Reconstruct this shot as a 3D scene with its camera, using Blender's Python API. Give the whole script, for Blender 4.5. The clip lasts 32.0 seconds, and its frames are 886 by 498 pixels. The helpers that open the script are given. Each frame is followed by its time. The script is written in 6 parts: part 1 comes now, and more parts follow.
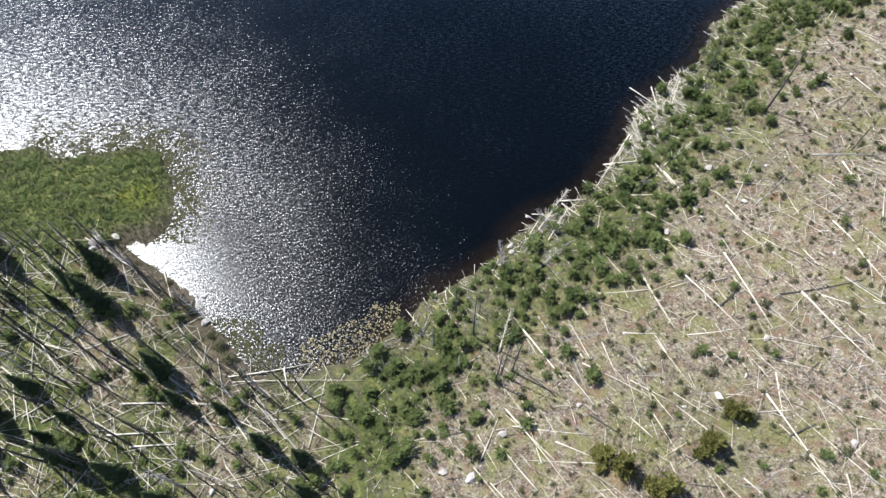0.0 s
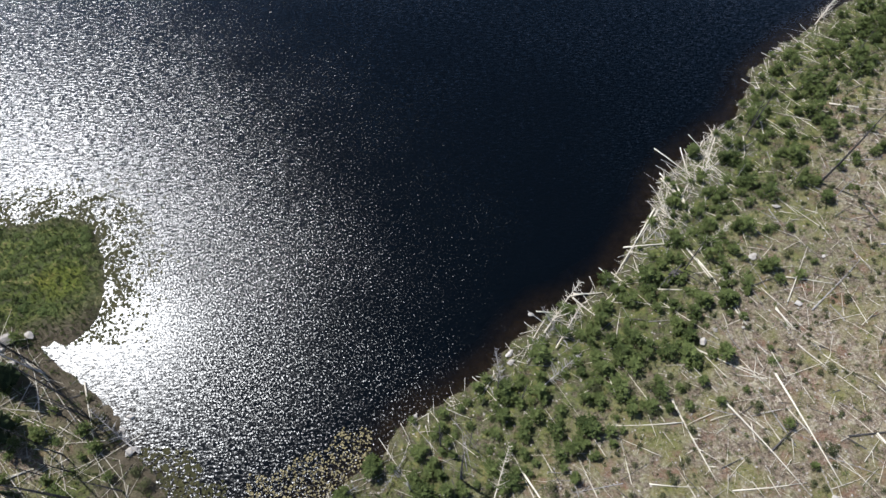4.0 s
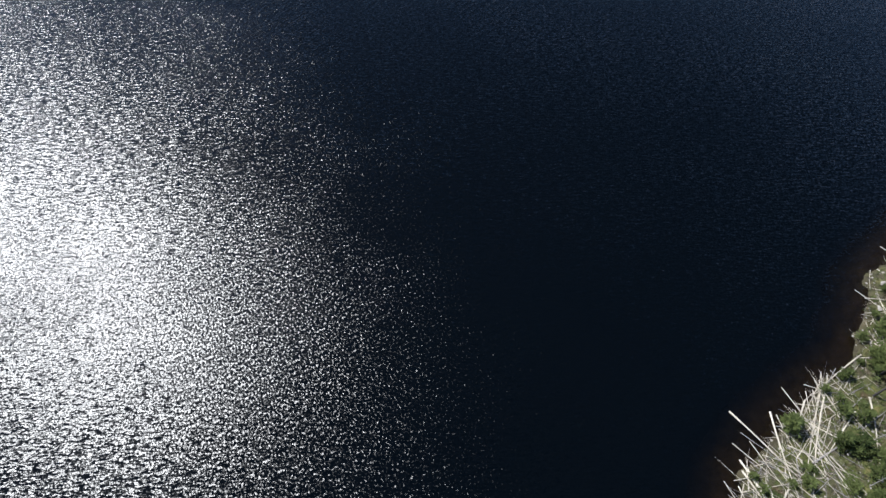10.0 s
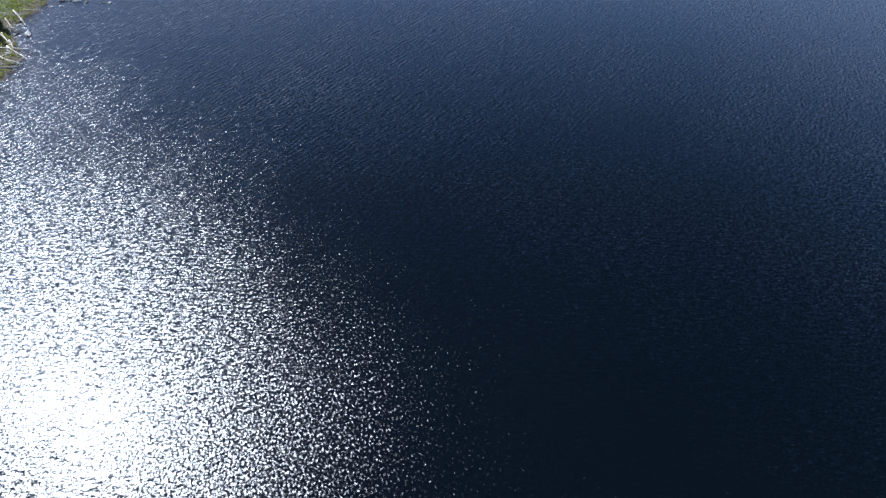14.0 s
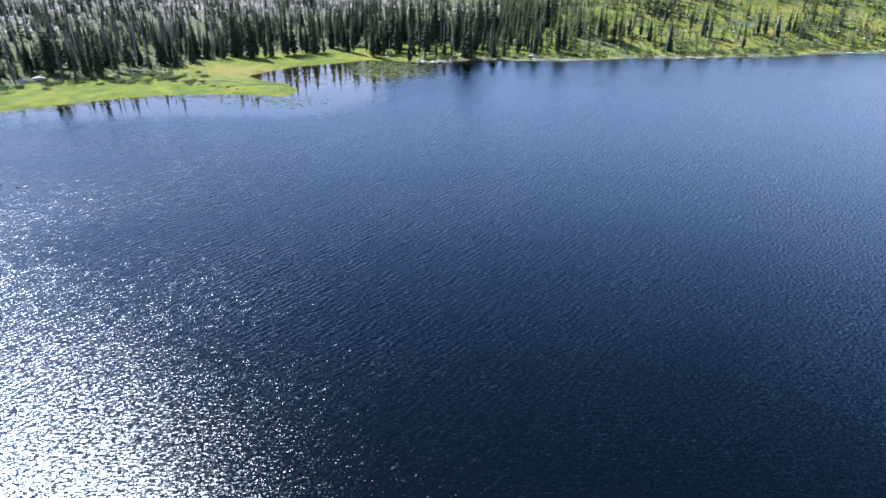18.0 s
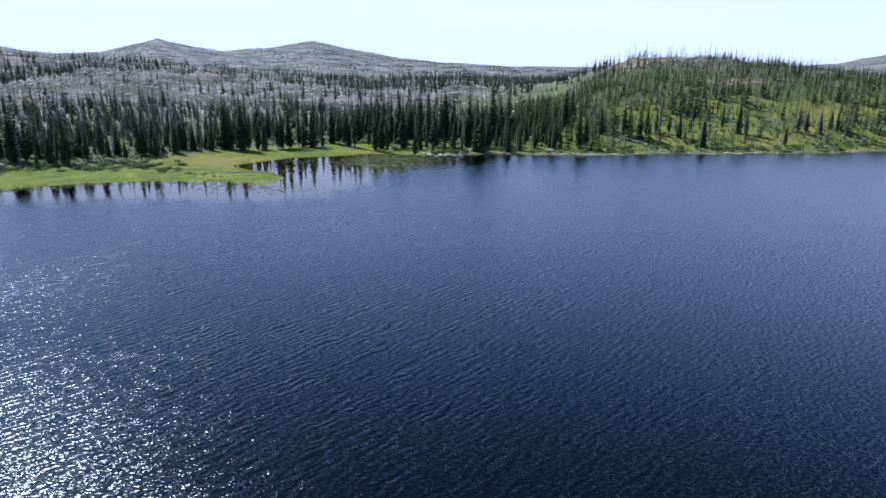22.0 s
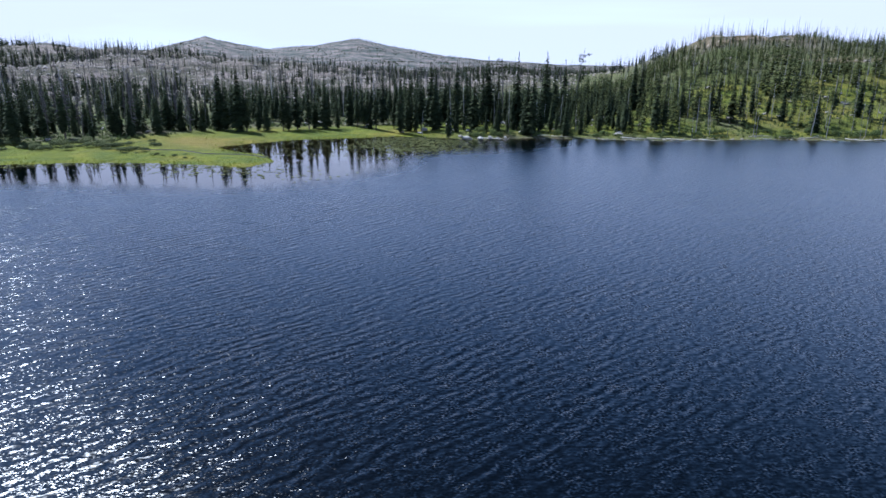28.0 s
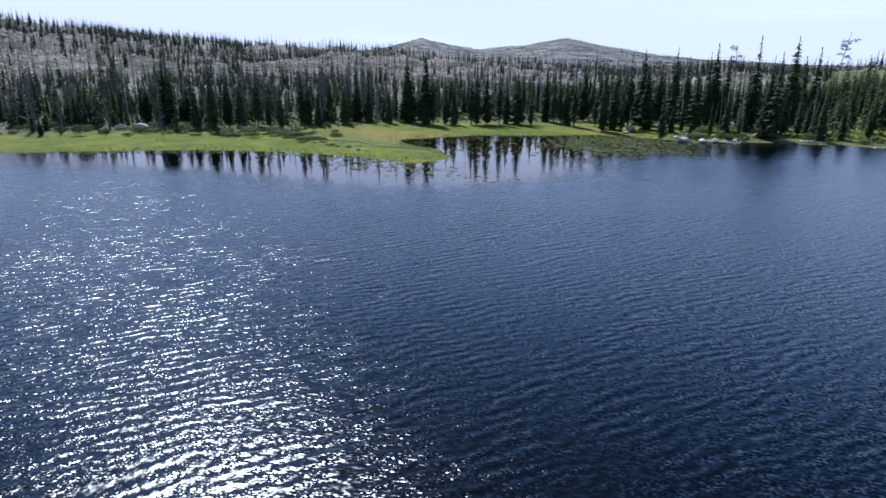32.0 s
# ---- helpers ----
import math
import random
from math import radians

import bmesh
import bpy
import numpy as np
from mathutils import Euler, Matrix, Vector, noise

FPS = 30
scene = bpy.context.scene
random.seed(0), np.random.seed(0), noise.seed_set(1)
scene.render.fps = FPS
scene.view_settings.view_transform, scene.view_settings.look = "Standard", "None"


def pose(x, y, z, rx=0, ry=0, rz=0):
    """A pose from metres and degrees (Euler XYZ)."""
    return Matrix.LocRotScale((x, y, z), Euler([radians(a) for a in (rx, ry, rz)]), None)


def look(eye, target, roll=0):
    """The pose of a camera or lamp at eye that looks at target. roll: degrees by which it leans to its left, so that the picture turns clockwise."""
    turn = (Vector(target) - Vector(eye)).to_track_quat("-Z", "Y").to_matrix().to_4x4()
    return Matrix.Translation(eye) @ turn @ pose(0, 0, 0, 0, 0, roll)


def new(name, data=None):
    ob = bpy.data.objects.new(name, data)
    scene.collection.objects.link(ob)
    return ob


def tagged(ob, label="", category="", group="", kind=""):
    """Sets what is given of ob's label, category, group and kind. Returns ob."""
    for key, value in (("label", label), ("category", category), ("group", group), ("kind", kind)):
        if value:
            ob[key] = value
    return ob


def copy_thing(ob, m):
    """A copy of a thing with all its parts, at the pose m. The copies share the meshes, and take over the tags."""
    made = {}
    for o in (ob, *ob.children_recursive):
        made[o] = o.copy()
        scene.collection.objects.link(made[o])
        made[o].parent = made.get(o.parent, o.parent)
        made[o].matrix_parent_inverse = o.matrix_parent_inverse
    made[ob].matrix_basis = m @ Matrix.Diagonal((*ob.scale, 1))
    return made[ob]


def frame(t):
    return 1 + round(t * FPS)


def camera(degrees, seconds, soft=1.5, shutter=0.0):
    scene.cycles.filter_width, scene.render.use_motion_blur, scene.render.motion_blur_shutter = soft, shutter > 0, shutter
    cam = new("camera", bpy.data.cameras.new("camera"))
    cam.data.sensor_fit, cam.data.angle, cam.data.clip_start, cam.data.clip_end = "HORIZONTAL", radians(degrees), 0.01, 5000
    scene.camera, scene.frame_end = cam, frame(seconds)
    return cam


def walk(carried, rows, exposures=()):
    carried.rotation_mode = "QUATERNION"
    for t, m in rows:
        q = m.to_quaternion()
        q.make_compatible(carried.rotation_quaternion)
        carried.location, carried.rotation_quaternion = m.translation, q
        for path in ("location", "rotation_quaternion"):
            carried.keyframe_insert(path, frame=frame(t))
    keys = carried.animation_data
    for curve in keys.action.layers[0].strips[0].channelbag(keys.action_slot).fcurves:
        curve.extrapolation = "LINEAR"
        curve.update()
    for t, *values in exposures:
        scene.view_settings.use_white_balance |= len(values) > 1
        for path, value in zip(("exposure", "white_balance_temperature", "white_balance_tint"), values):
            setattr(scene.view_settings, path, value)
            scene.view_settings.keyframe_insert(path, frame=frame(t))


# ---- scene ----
cam = camera(70.38, 32.0)
# seconds, place, tilt up from straight down, lean, heading
PATH = [
    (0.0, -0.00, -0.00, 78.00, 29.52, -1.14, 0.01),
    (0.5, 0.28, 1.79, 77.11, 29.54, -1.19, 0.20),
    (1.0, 0.59, 3.75, 76.19, 29.55, -1.17, 0.33),
    (1.5, 0.91, 5.96, 75.22, 29.55, -1.26, 0.46),
    (2.0, 1.24, 8.38, 74.21, 29.50, -1.33, 0.62),
    (2.5, 1.56, 10.95, 73.19, 29.44, -1.29, 0.68),
    (3.0, 1.87, 13.64, 72.15, 29.34, -1.25, 0.73),
    (3.5, 2.18, 16.39, 71.08, 29.33, -1.28, 0.78),
    (5.5, 3.25, 28.19, 66.19, 29.21, -0.46, 0.47),
    (6.0, 3.51, 31.18, 64.84, 29.22, -0.18, 0.43),
    (6.5, 3.77, 34.19, 63.48, 29.21, 0.17, 0.51),
    (7.0, 4.04, 37.20, 62.11, 29.19, 0.54, 0.54),
    (7.5, 4.30, 40.15, 60.75, 29.38, 0.81, 0.56),
    (8.0, 4.61, 43.05, 59.40, 30.02, 1.06, 0.60),
    (8.5, 5.00, 45.96, 58.04, 30.70, 1.20, 0.72),
    (9.0, 5.44, 48.88, 56.68, 31.35, 1.27, 0.84),
    (9.5, 5.91, 51.79, 55.30, 32.22, 1.27, 0.98),
    (10.0, 6.39, 54.72, 53.92, 33.38, 1.19, 1.18),
    (10.5, 6.86, 57.66, 52.53, 34.60, 0.90, 1.96),
    (11.0, 7.32, 60.61, 51.13, 36.02, 0.62, 2.85),
    (11.5, 7.77, 63.56, 49.73, 37.82, 0.40, 3.36),
    (12.0, 8.21, 66.53, 48.33, 40.24, 0.24, 3.65),
    (12.5, 8.65, 69.50, 46.93, 43.53, 0.07, 3.88),
    (13.0, 9.07, 72.48, 45.53, 44.12, -0.09, 4.13),
    (13.5, 9.49, 75.46, 44.12, 44.44, -0.34, 4.44),
    (15.5, 11.05, 87.39, 38.50, 50.76, 0.28, 5.11),
    (16.0, 11.36, 90.26, 37.10, 53.35, 0.44, 5.22),
    (16.5, 11.64, 93.10, 35.70, 56.61, 0.53, 5.40),
    (17.0, 11.90, 95.91, 34.30, 59.41, 0.39, 5.61),
    (17.5, 12.11, 98.63, 32.90, 61.33, 0.33, 5.73),
    (18.0, 12.24, 101.23, 31.50, 62.74, 0.28, 5.77),
    (18.5, 12.30, 103.72, 30.07, 64.22, 0.30, 5.79),
    (19.0, 12.31, 106.19, 28.64, 65.75, 0.31, 5.80),
    (19.5, 12.30, 108.66, 27.20, 67.29, 0.34, 5.85),
    (20.0, 12.30, 111.15, 25.77, 68.93, 0.29, 5.92),
    (20.5, 12.30, 113.66, 24.39, 70.72, 0.18, 6.01),
    (21.0, 12.26, 116.18, 23.08, 72.41, 0.20, 6.59),
    (21.5, 12.17, 118.71, 21.83, 73.48, 0.23, 7.05),
    (22.0, 12.03, 121.23, 20.64, 73.54, 0.31, 7.34),
    (22.5, 11.88, 123.77, 19.51, 73.54, 0.33, 7.57),
    (23.0, 11.65, 126.33, 18.50, 73.58, 0.39, 7.67),
    (23.5, 11.36, 128.93, 17.64, 73.58, 0.40, 7.70),
    (24.0, 11.04, 131.57, 16.93, 73.64, 0.40, 7.77),
    (24.5, 10.72, 134.22, 16.31, 73.70, 0.44, 7.77),
    (26.5, 9.50, 144.44, 14.43, 73.55, 0.49, 8.23),
    (27.0, 9.21, 146.23, 14.13, 73.51, 0.52, 8.22),
    (27.5, 8.95, 147.89, 13.84, 73.47, 0.39, 9.41),
    (28.0, 8.77, 149.51, 13.56, 73.50, 0.33, 11.20),
    (28.5, 8.54, 151.13, 13.29, 73.51, 0.28, 13.07),
    (29.0, 8.25, 152.84, 13.00, 73.51, 0.32, 15.58),
    (29.5, 7.83, 154.59, 12.71, 73.51, 0.33, 17.60),
    (30.0, 7.35, 156.38, 12.43, 73.53, 0.30, 19.96),
    (30.5, 6.86, 158.19, 12.15, 73.53, 0.25, 22.58),
    (31.0, 6.34, 160.04, 11.89, 73.50, 0.28, 26.10),
    (31.5, 5.80, 161.87, 11.63, 73.47, 0.23, 27.85),
    (32.0, 5.21, 163.67, 11.38, 73.47, 0.19, 29.23),
]


def fly(x, y, z, tilt, lean, head):
    """The camera's pose: heading to the left of +y, tilt up from straight down, then the lean about its own axis."""
    turn = Matrix.Rotation(radians(head), 4, "Z") @ Matrix.Rotation(radians(tilt), 4, "X") @ Matrix.Rotation(radians(lean), 4, "Z")
    return Matrix.Translation((x, y, z)) @ turn


EXPOSURES = [(0.0, 0.92, 5900, 10), (3.0, 0.58, 5900, 10), (6.0, 0.26, 6000, 10), (10.0, 0.26, 5900, 10), (12.0, 0.28, 5600, 10), (13.0, 0.6, 5500, 10), (15.5, 1.05, 5100, 10), (17.0, 1.25, 5100, 10), (19.0, 1.45, 5100, 10), (20.0, 1.4, 5050, 10), (21.0, 0.9, 5000, 10), (23.0, 0.57, 5000, 10), (27.0, 0.54, 5100, 10), (32.0, 0.47, 5100, 10)]
walk(cam, [(t, fly(*row)) for t, *row in PATH], EXPOSURES)

# ---- sky and sun ----
SUN_LEFT, SUN_UP = 53.5, 50.0
world = bpy.data.worlds.new("sky")
scene.world = world
world.use_nodes = True
wn = world.node_tree
wn.nodes.clear()
sky = wn.nodes.new("ShaderNodeTexSky")
sky.sky_type = "NISHITA"
sky.sun_disc = False
sky.sun_elevation = radians(SUN_UP)
sky.sun_rotation = radians(360 - SUN_LEFT)
sky.altitude = 2000
sky.air_density, sky.dust_density, sky.ozone_density = 0.35, 0.4, 2.3
back = wn.nodes.new("ShaderNodeBackground")
back.inputs["Strength"].default_value = 0.14
wout = wn.nodes.new("ShaderNodeOutputWorld")
tc = wn.nodes.new("ShaderNodeTexCoord")
mp = wn.nodes.new("ShaderNodeMapping")
mp.inputs["Scale"].default_value = (1.0, 2.0, 14.0)
wisp = wn.nodes.new("ShaderNodeTexNoise")
wisp.inputs["Scale"].default_value, wisp.inputs["Detail"].default_value = 1.6, 6.0
thin = wn.nodes.new("ShaderNodeMapRange")
thin.inputs[1].default_value, thin.inputs[2].default_value, thin.inputs[3].default_value, thin.inputs[4].default_value = 0.52, 0.8, 0.0, 0.45
cirrus = wn.nodes.new("ShaderNodeMix")
cirrus.data_type = "RGBA"
cirrus.inputs[7].default_value = (5.3, 5.7, 6.1, 1)
wn.links.new(tc.outputs["Generated"], mp.inputs[0])
wn.links.new(mp.outputs[0], wisp.inputs["Vector"])
wn.links.new(wisp.outputs["Fac"], thin.inputs[0])
wn.links.new(thin.outputs[0], cirrus.inputs[0])
soft = wn.nodes.new("ShaderNodeMix")
soft.data_type, soft.blend_type = "RGBA", "DARKEN"
soft.inputs[0].default_value = 1.0
soft.inputs[7].default_value = (13.0, 13.5, 14.0, 1)
wn.links.new(sky.outputs[0], soft.inputs[6])
split = wn.nodes.new("ShaderNodeSeparateXYZ")
wn.links.new(tc.outputs["Generated"], split.inputs[0])
low = wn.nodes.new("ShaderNodeMapRange")
low.interpolation_type = "SMOOTHERSTEP"
low.inputs[1].default_value, low.inputs[2].default_value, low.inputs[3].default_value, low.inputs[4].default_value = 0.22, 0.6, 0.97, 0.0
haze = wn.nodes.new("ShaderNodeMix")
haze.data_type = "RGBA"
pale = wn.nodes.new("ShaderNodeMix")
pale.data_type = "RGBA"
pale.inputs[6].default_value = (4.65, 4.55, 5.2, 1)
pale.inputs[7].default_value = (1.9, 4.4, 8.6, 1)
rise = wn.nodes.new("ShaderNodeMapRange")
rise.inputs[1].default_value, rise.inputs[2].default_value = 0.19, 0.42
wn.links.new(split.outputs[2], low.inputs[0])
wn.links.new(split.outputs[2], rise.inputs[0])
wn.links.new(rise.outputs[0], pale.inputs[0])
wn.links.new(pale.outputs[2], haze.inputs[7])
wn.links.new(low.outputs[0], haze.inputs[0])
wn.links.new(soft.outputs[2], haze.inputs[6])
wn.links.new(haze.outputs[2], cirrus.inputs[6])
wn.links.new(cirrus.outputs[2], back.inputs[0])
wn.links.new(back.outputs[0], wout.inputs[0])
sun = new("sun", bpy.data.lights.new("sun", "SUN"))
sun.data.energy, sun.data.angle, sun.data.color = 4.95, radians(0.53), (1.0, 0.96, 0.9)
sa, se = radians(SUN_LEFT), radians(SUN_UP)
SUN_DIR = Vector((-math.sin(sa) * math.cos(se), math.cos(sa) * math.cos(se), math.sin(se)))
sun.matrix_world = look(SUN_DIR * 300, (0, 0, 0))

# ---- materials ----


def nodes_of(name):
    m = bpy.data.materials.new(name)
    m.use_nodes = True
    m.node_tree.nodes.clear()
    return m, m.node_tree


def node(tree, kind, **values):
    n = tree.nodes.new(kind)
    for key, value in values.items():
        n.inputs[key].default_value = value
    return n


def noise_tex(tree, scale, detail=4.0, rough=0.55, vector=None):
    n = node(tree, "ShaderNodeTexNoise", Scale=scale, Detail=detail, Roughness=rough)
    if vector is not None:
        tree.links.new(vector, n.inputs["Vector"])
    return n.outputs["Fac"]


def ramp(tree, fac, stops):
    r = tree.nodes.new("ShaderNodeValToRGB")
    el = r.color_ramp.elements
    while len(el) < len(stops):
        el.new(0.5)
    for e, (at, col) in zip(el, stops):
        e.position = at
        e.color = (*col, 1)
    tree.links.new(fac, r.inputs[0])
    return r.outputs[0]


def mix(tree, fac, a, b, blend="MIX"):
    n = tree.nodes.new("ShaderNodeMix")
    n.data_type = "RGBA"
    n.blend_type = blend
    for sock, v in ((n.inputs[0], fac), (n.inputs[6], a), (n.inputs[7], b)):
        if isinstance(v, (int, float)):
            sock.default_value = v
        elif isinstance(v, tuple):
            sock.default_value = (*v, 1)
        else:
            tree.links.new(v, sock)
    return n.outputs[2]


def calc(tree, op, a, b=0.0, c=0.0, clamp=False):
    n = tree.nodes.new("ShaderNodeMath")
    n.operation = op
    n.use_clamp = clamp
    for sock, v in zip(n.inputs, (a, b, c)):
        if isinstance(v, (int, float)):
            sock.default_value = v
        else:
            tree.links.new(v, sock)
    return n.outputs[0]


def coords(tree, stretch=None, turn=0.0):
    g = tree.nodes.new("ShaderNodeNewGeometry")
    if stretch is None:
        return g.outputs["Position"]
    spin, mp = tree.nodes.new("ShaderNodeMapping"), tree.nodes.new("ShaderNodeMapping")
    spin.inputs["Rotation"].default_value = (0, 0, -turn)
    mp.inputs["Scale"].default_value = stretch
    tree.links.new(g.outputs["Position"], spin.inputs["Vector"])
    tree.links.new(spin.outputs[0], mp.inputs["Vector"])
    return mp.outputs[0]


def attr(tree, name):
    a = tree.nodes.new("ShaderNodeAttribute")
    a.attribute_name = name
    return a.outputs["Fac"]


def surface(tree, color, rough=0.85, height=None, bump=0.3, dist=0.05, spec=0.3, translucent=0.0):
    b = node(tree, "ShaderNodeBsdfPrincipled")
    b.inputs["Specular IOR Level"].default_value = spec
    for key, v in (("Base Color", color), ("Roughness", rough)):
        if isinstance(v, tuple):
            b.inputs[key].default_value = (*v, 1)
        elif isinstance(v, (int, float)):
            b.inputs[key].default_value = v
        else:
            tree.links.new(v, b.inputs[key])
    if height is not None:
        bp = node(tree, "ShaderNodeBump", Strength=bump, Distance=dist)
        tree.links.new(height, bp.inputs["Height"])
        tree.links.new(bp.outputs[0], b.inputs["Normal"])
    last = b.outputs[0]
    if translucent:
        tl = tree.nodes.new("ShaderNodeBsdfTranslucent")
        if isinstance(color, tuple):
            tl.inputs[0].default_value = (*color, 1)
        else:
            tree.links.new(color, tl.inputs[0])
        ms = node(tree, "ShaderNodeMixShader", Fac=translucent)
        tree.links.new(last, ms.inputs[1])
        tree.links.new(tl.outputs[0], ms.inputs[2])
        last = ms.outputs[0]
    out = tree.nodes.new("ShaderNodeOutputMaterial")
    tree.links.new(last, out.inputs[0])
    return b


def ground_material():
    m, t = nodes_of("ground_cover")
    p = coords(t)
    big, mid, fine = noise_tex(t, 0.09, 5), noise_tex(t, 0.9, 6, 0.65), noise_tex(t, 7.0, 4, 0.7)
    for s in (big, mid, fine):
        t.links.new(p, s.node.inputs["Vector"])
    clod = noise_tex(t, 3.4, 5, 0.7, p)
    dirt = ramp(t, calc(t, "MULTIPLY_ADD", mid, 0.5, calc(t, "MULTIPLY", clod, 0.5)), [(0.37, (0.04, 0.03, 0.02)), (0.45, (0.16, 0.12, 0.085)), (0.53, (0.31, 0.24, 0.175)), (0.61, (0.62, 0.54, 0.43))])
    dirt = mix(t, calc(t, "MULTIPLY_ADD", noise_tex(t, 0.22, 4, 0.6, p), 6.0, -2.95, True), dirt, mix(t, mid, (0.12, 0.125, 0.035), (0.30, 0.26, 0.11)))
    dirt = mix(t, calc(t, "MULTIPLY_ADD", noise_tex(t, 0.4, 3, 0.6, coords(t, (1.3, 1.3, 1))), 6.0, -3.2, True), dirt, mix(t, mid, (0.15, 0.085, 0.055), (0.33, 0.20, 0.13)))
    dirt = mix(t, calc(t, "MULTIPLY_ADD", fine, 4.0, -2.1, True), dirt, (0.56, 0.49, 0.38))
    dirt = mix(t, calc(t, "MULTIPLY_ADD", noise_tex(t, 2.3, 5, 0.7, p), 3.0, -1.65, True), dirt, (0.13, 0.13, 0.055))
    grass = ramp(t, mid, [(0.32, (0.016, 0.027, 0.008)), (0.46, (0.055, 0.08, 0.019)), (0.56, (0.125, 0.145, 0.038)), (0.68, (0.25, 0.215, 0.09))])
    grass = mix(t, calc(t, "MULTIPLY_ADD", noise_tex(t, 2.0, 5, 0.7, p), 3.5, -1.9, True), grass, (0.15, 0.12, 0.065))
    green = calc(t, "ADD", attr(t, "green"), calc(t, "MULTIPLY_ADD", mid, 3.0, -1.5), clamp=True)
    col = mix(t, green, dirt, grass)
    ledge = noise_tex(t, 1.0, 7, 0.72, coords(t, (0.26, 0.26, 0.5)))
    rock = ramp(t, ledge, [(0.40, (0.04, 0.042, 0.02)), (0.49, (0.125, 0.1, 0.068)), (0.57, (0.235, 0.185, 0.145)), (0.66, (0.46, 0.39, 0.335))])
    shelf = noise_tex(t, 1.0, 4, 0.6, coords(t, (0.035, 0.035, 0.2)))
    rock = mix(t, calc(t, "MULTIPLY_ADD", shelf, 7.0, -3.4, True), mix(t, 0.6, rock, (0.075, 0.07, 0.048)), mix(t, 0.5, rock, (0.34, 0.275, 0.235)))
    rocky = calc(t, "ADD", attr(t, "rock"), calc(t, "MULTIPLY_ADD", big, 1.6, -0.8), clamp=True)
    rocky = calc(t, "MULTIPLY", rocky, attr(t, "rock"), clamp=True)
    col = mix(t, rocky, col, rock)
    meadow = ramp(t, big, [(0.3, (0.115, 0.145, 0.012)), (0.5, (0.2, 0.215, 0.018)), (0.72, (0.30, 0.235, 0.035))])
    meadow = mix(t, calc(t, "MULTIPLY_ADD", noise_tex(t, 0.3, 5, 0.6, coords(t)), 2.5, -0.9, True), meadow, (0.085, 0.115, 0.022))
    meadow = mix(t, attr(t, "sere"), meadow, mix(t, mid, (0.16, 0.15, 0.03), (0.36, 0.24, 0.07)))
    col = mix(t, attr(t, "meadow"), col, meadow)
    mud = ramp(t, mid, [(0.3, (0.07, 0.056, 0.036)), (0.7, (0.16, 0.13, 0.088))])
    col = mix(t, attr(t, "mud"), col, mud)
    tan = ramp(t, ledge, [(0.40, (0.06, 0.055, 0.025)), (0.49, (0.20, 0.135, 0.075)), (0.57, (0.34, 0.245, 0.155)), (0.66, (0.62, 0.55, 0.46))])
    col = mix(t, attr(t, "knob"), col, tan)
    # far slopes: pale burnt timber and stone
    far = ramp(t, noise_tex(t, 1.0, 8, 0.72, coords(t, (0.02, 0.02, 0.06))), [(0.38, (0.05, 0.07, 0.052)), (0.48, (0.115, 0.108, 0.09)), (0.56, (0.19, 0.155, 0.135)), (0.66, (0.30, 0.25, 0.215))])
    col = mix(t, attr(t, "far"), col, far)
    surface(t, col, 0.95, calc(t, "MULTIPLY_ADD", mid, 2.5, calc(t, "MULTIPLY_ADD", clod, 0.8, fine)), 1.0, 0.24, 0.15)
    return m


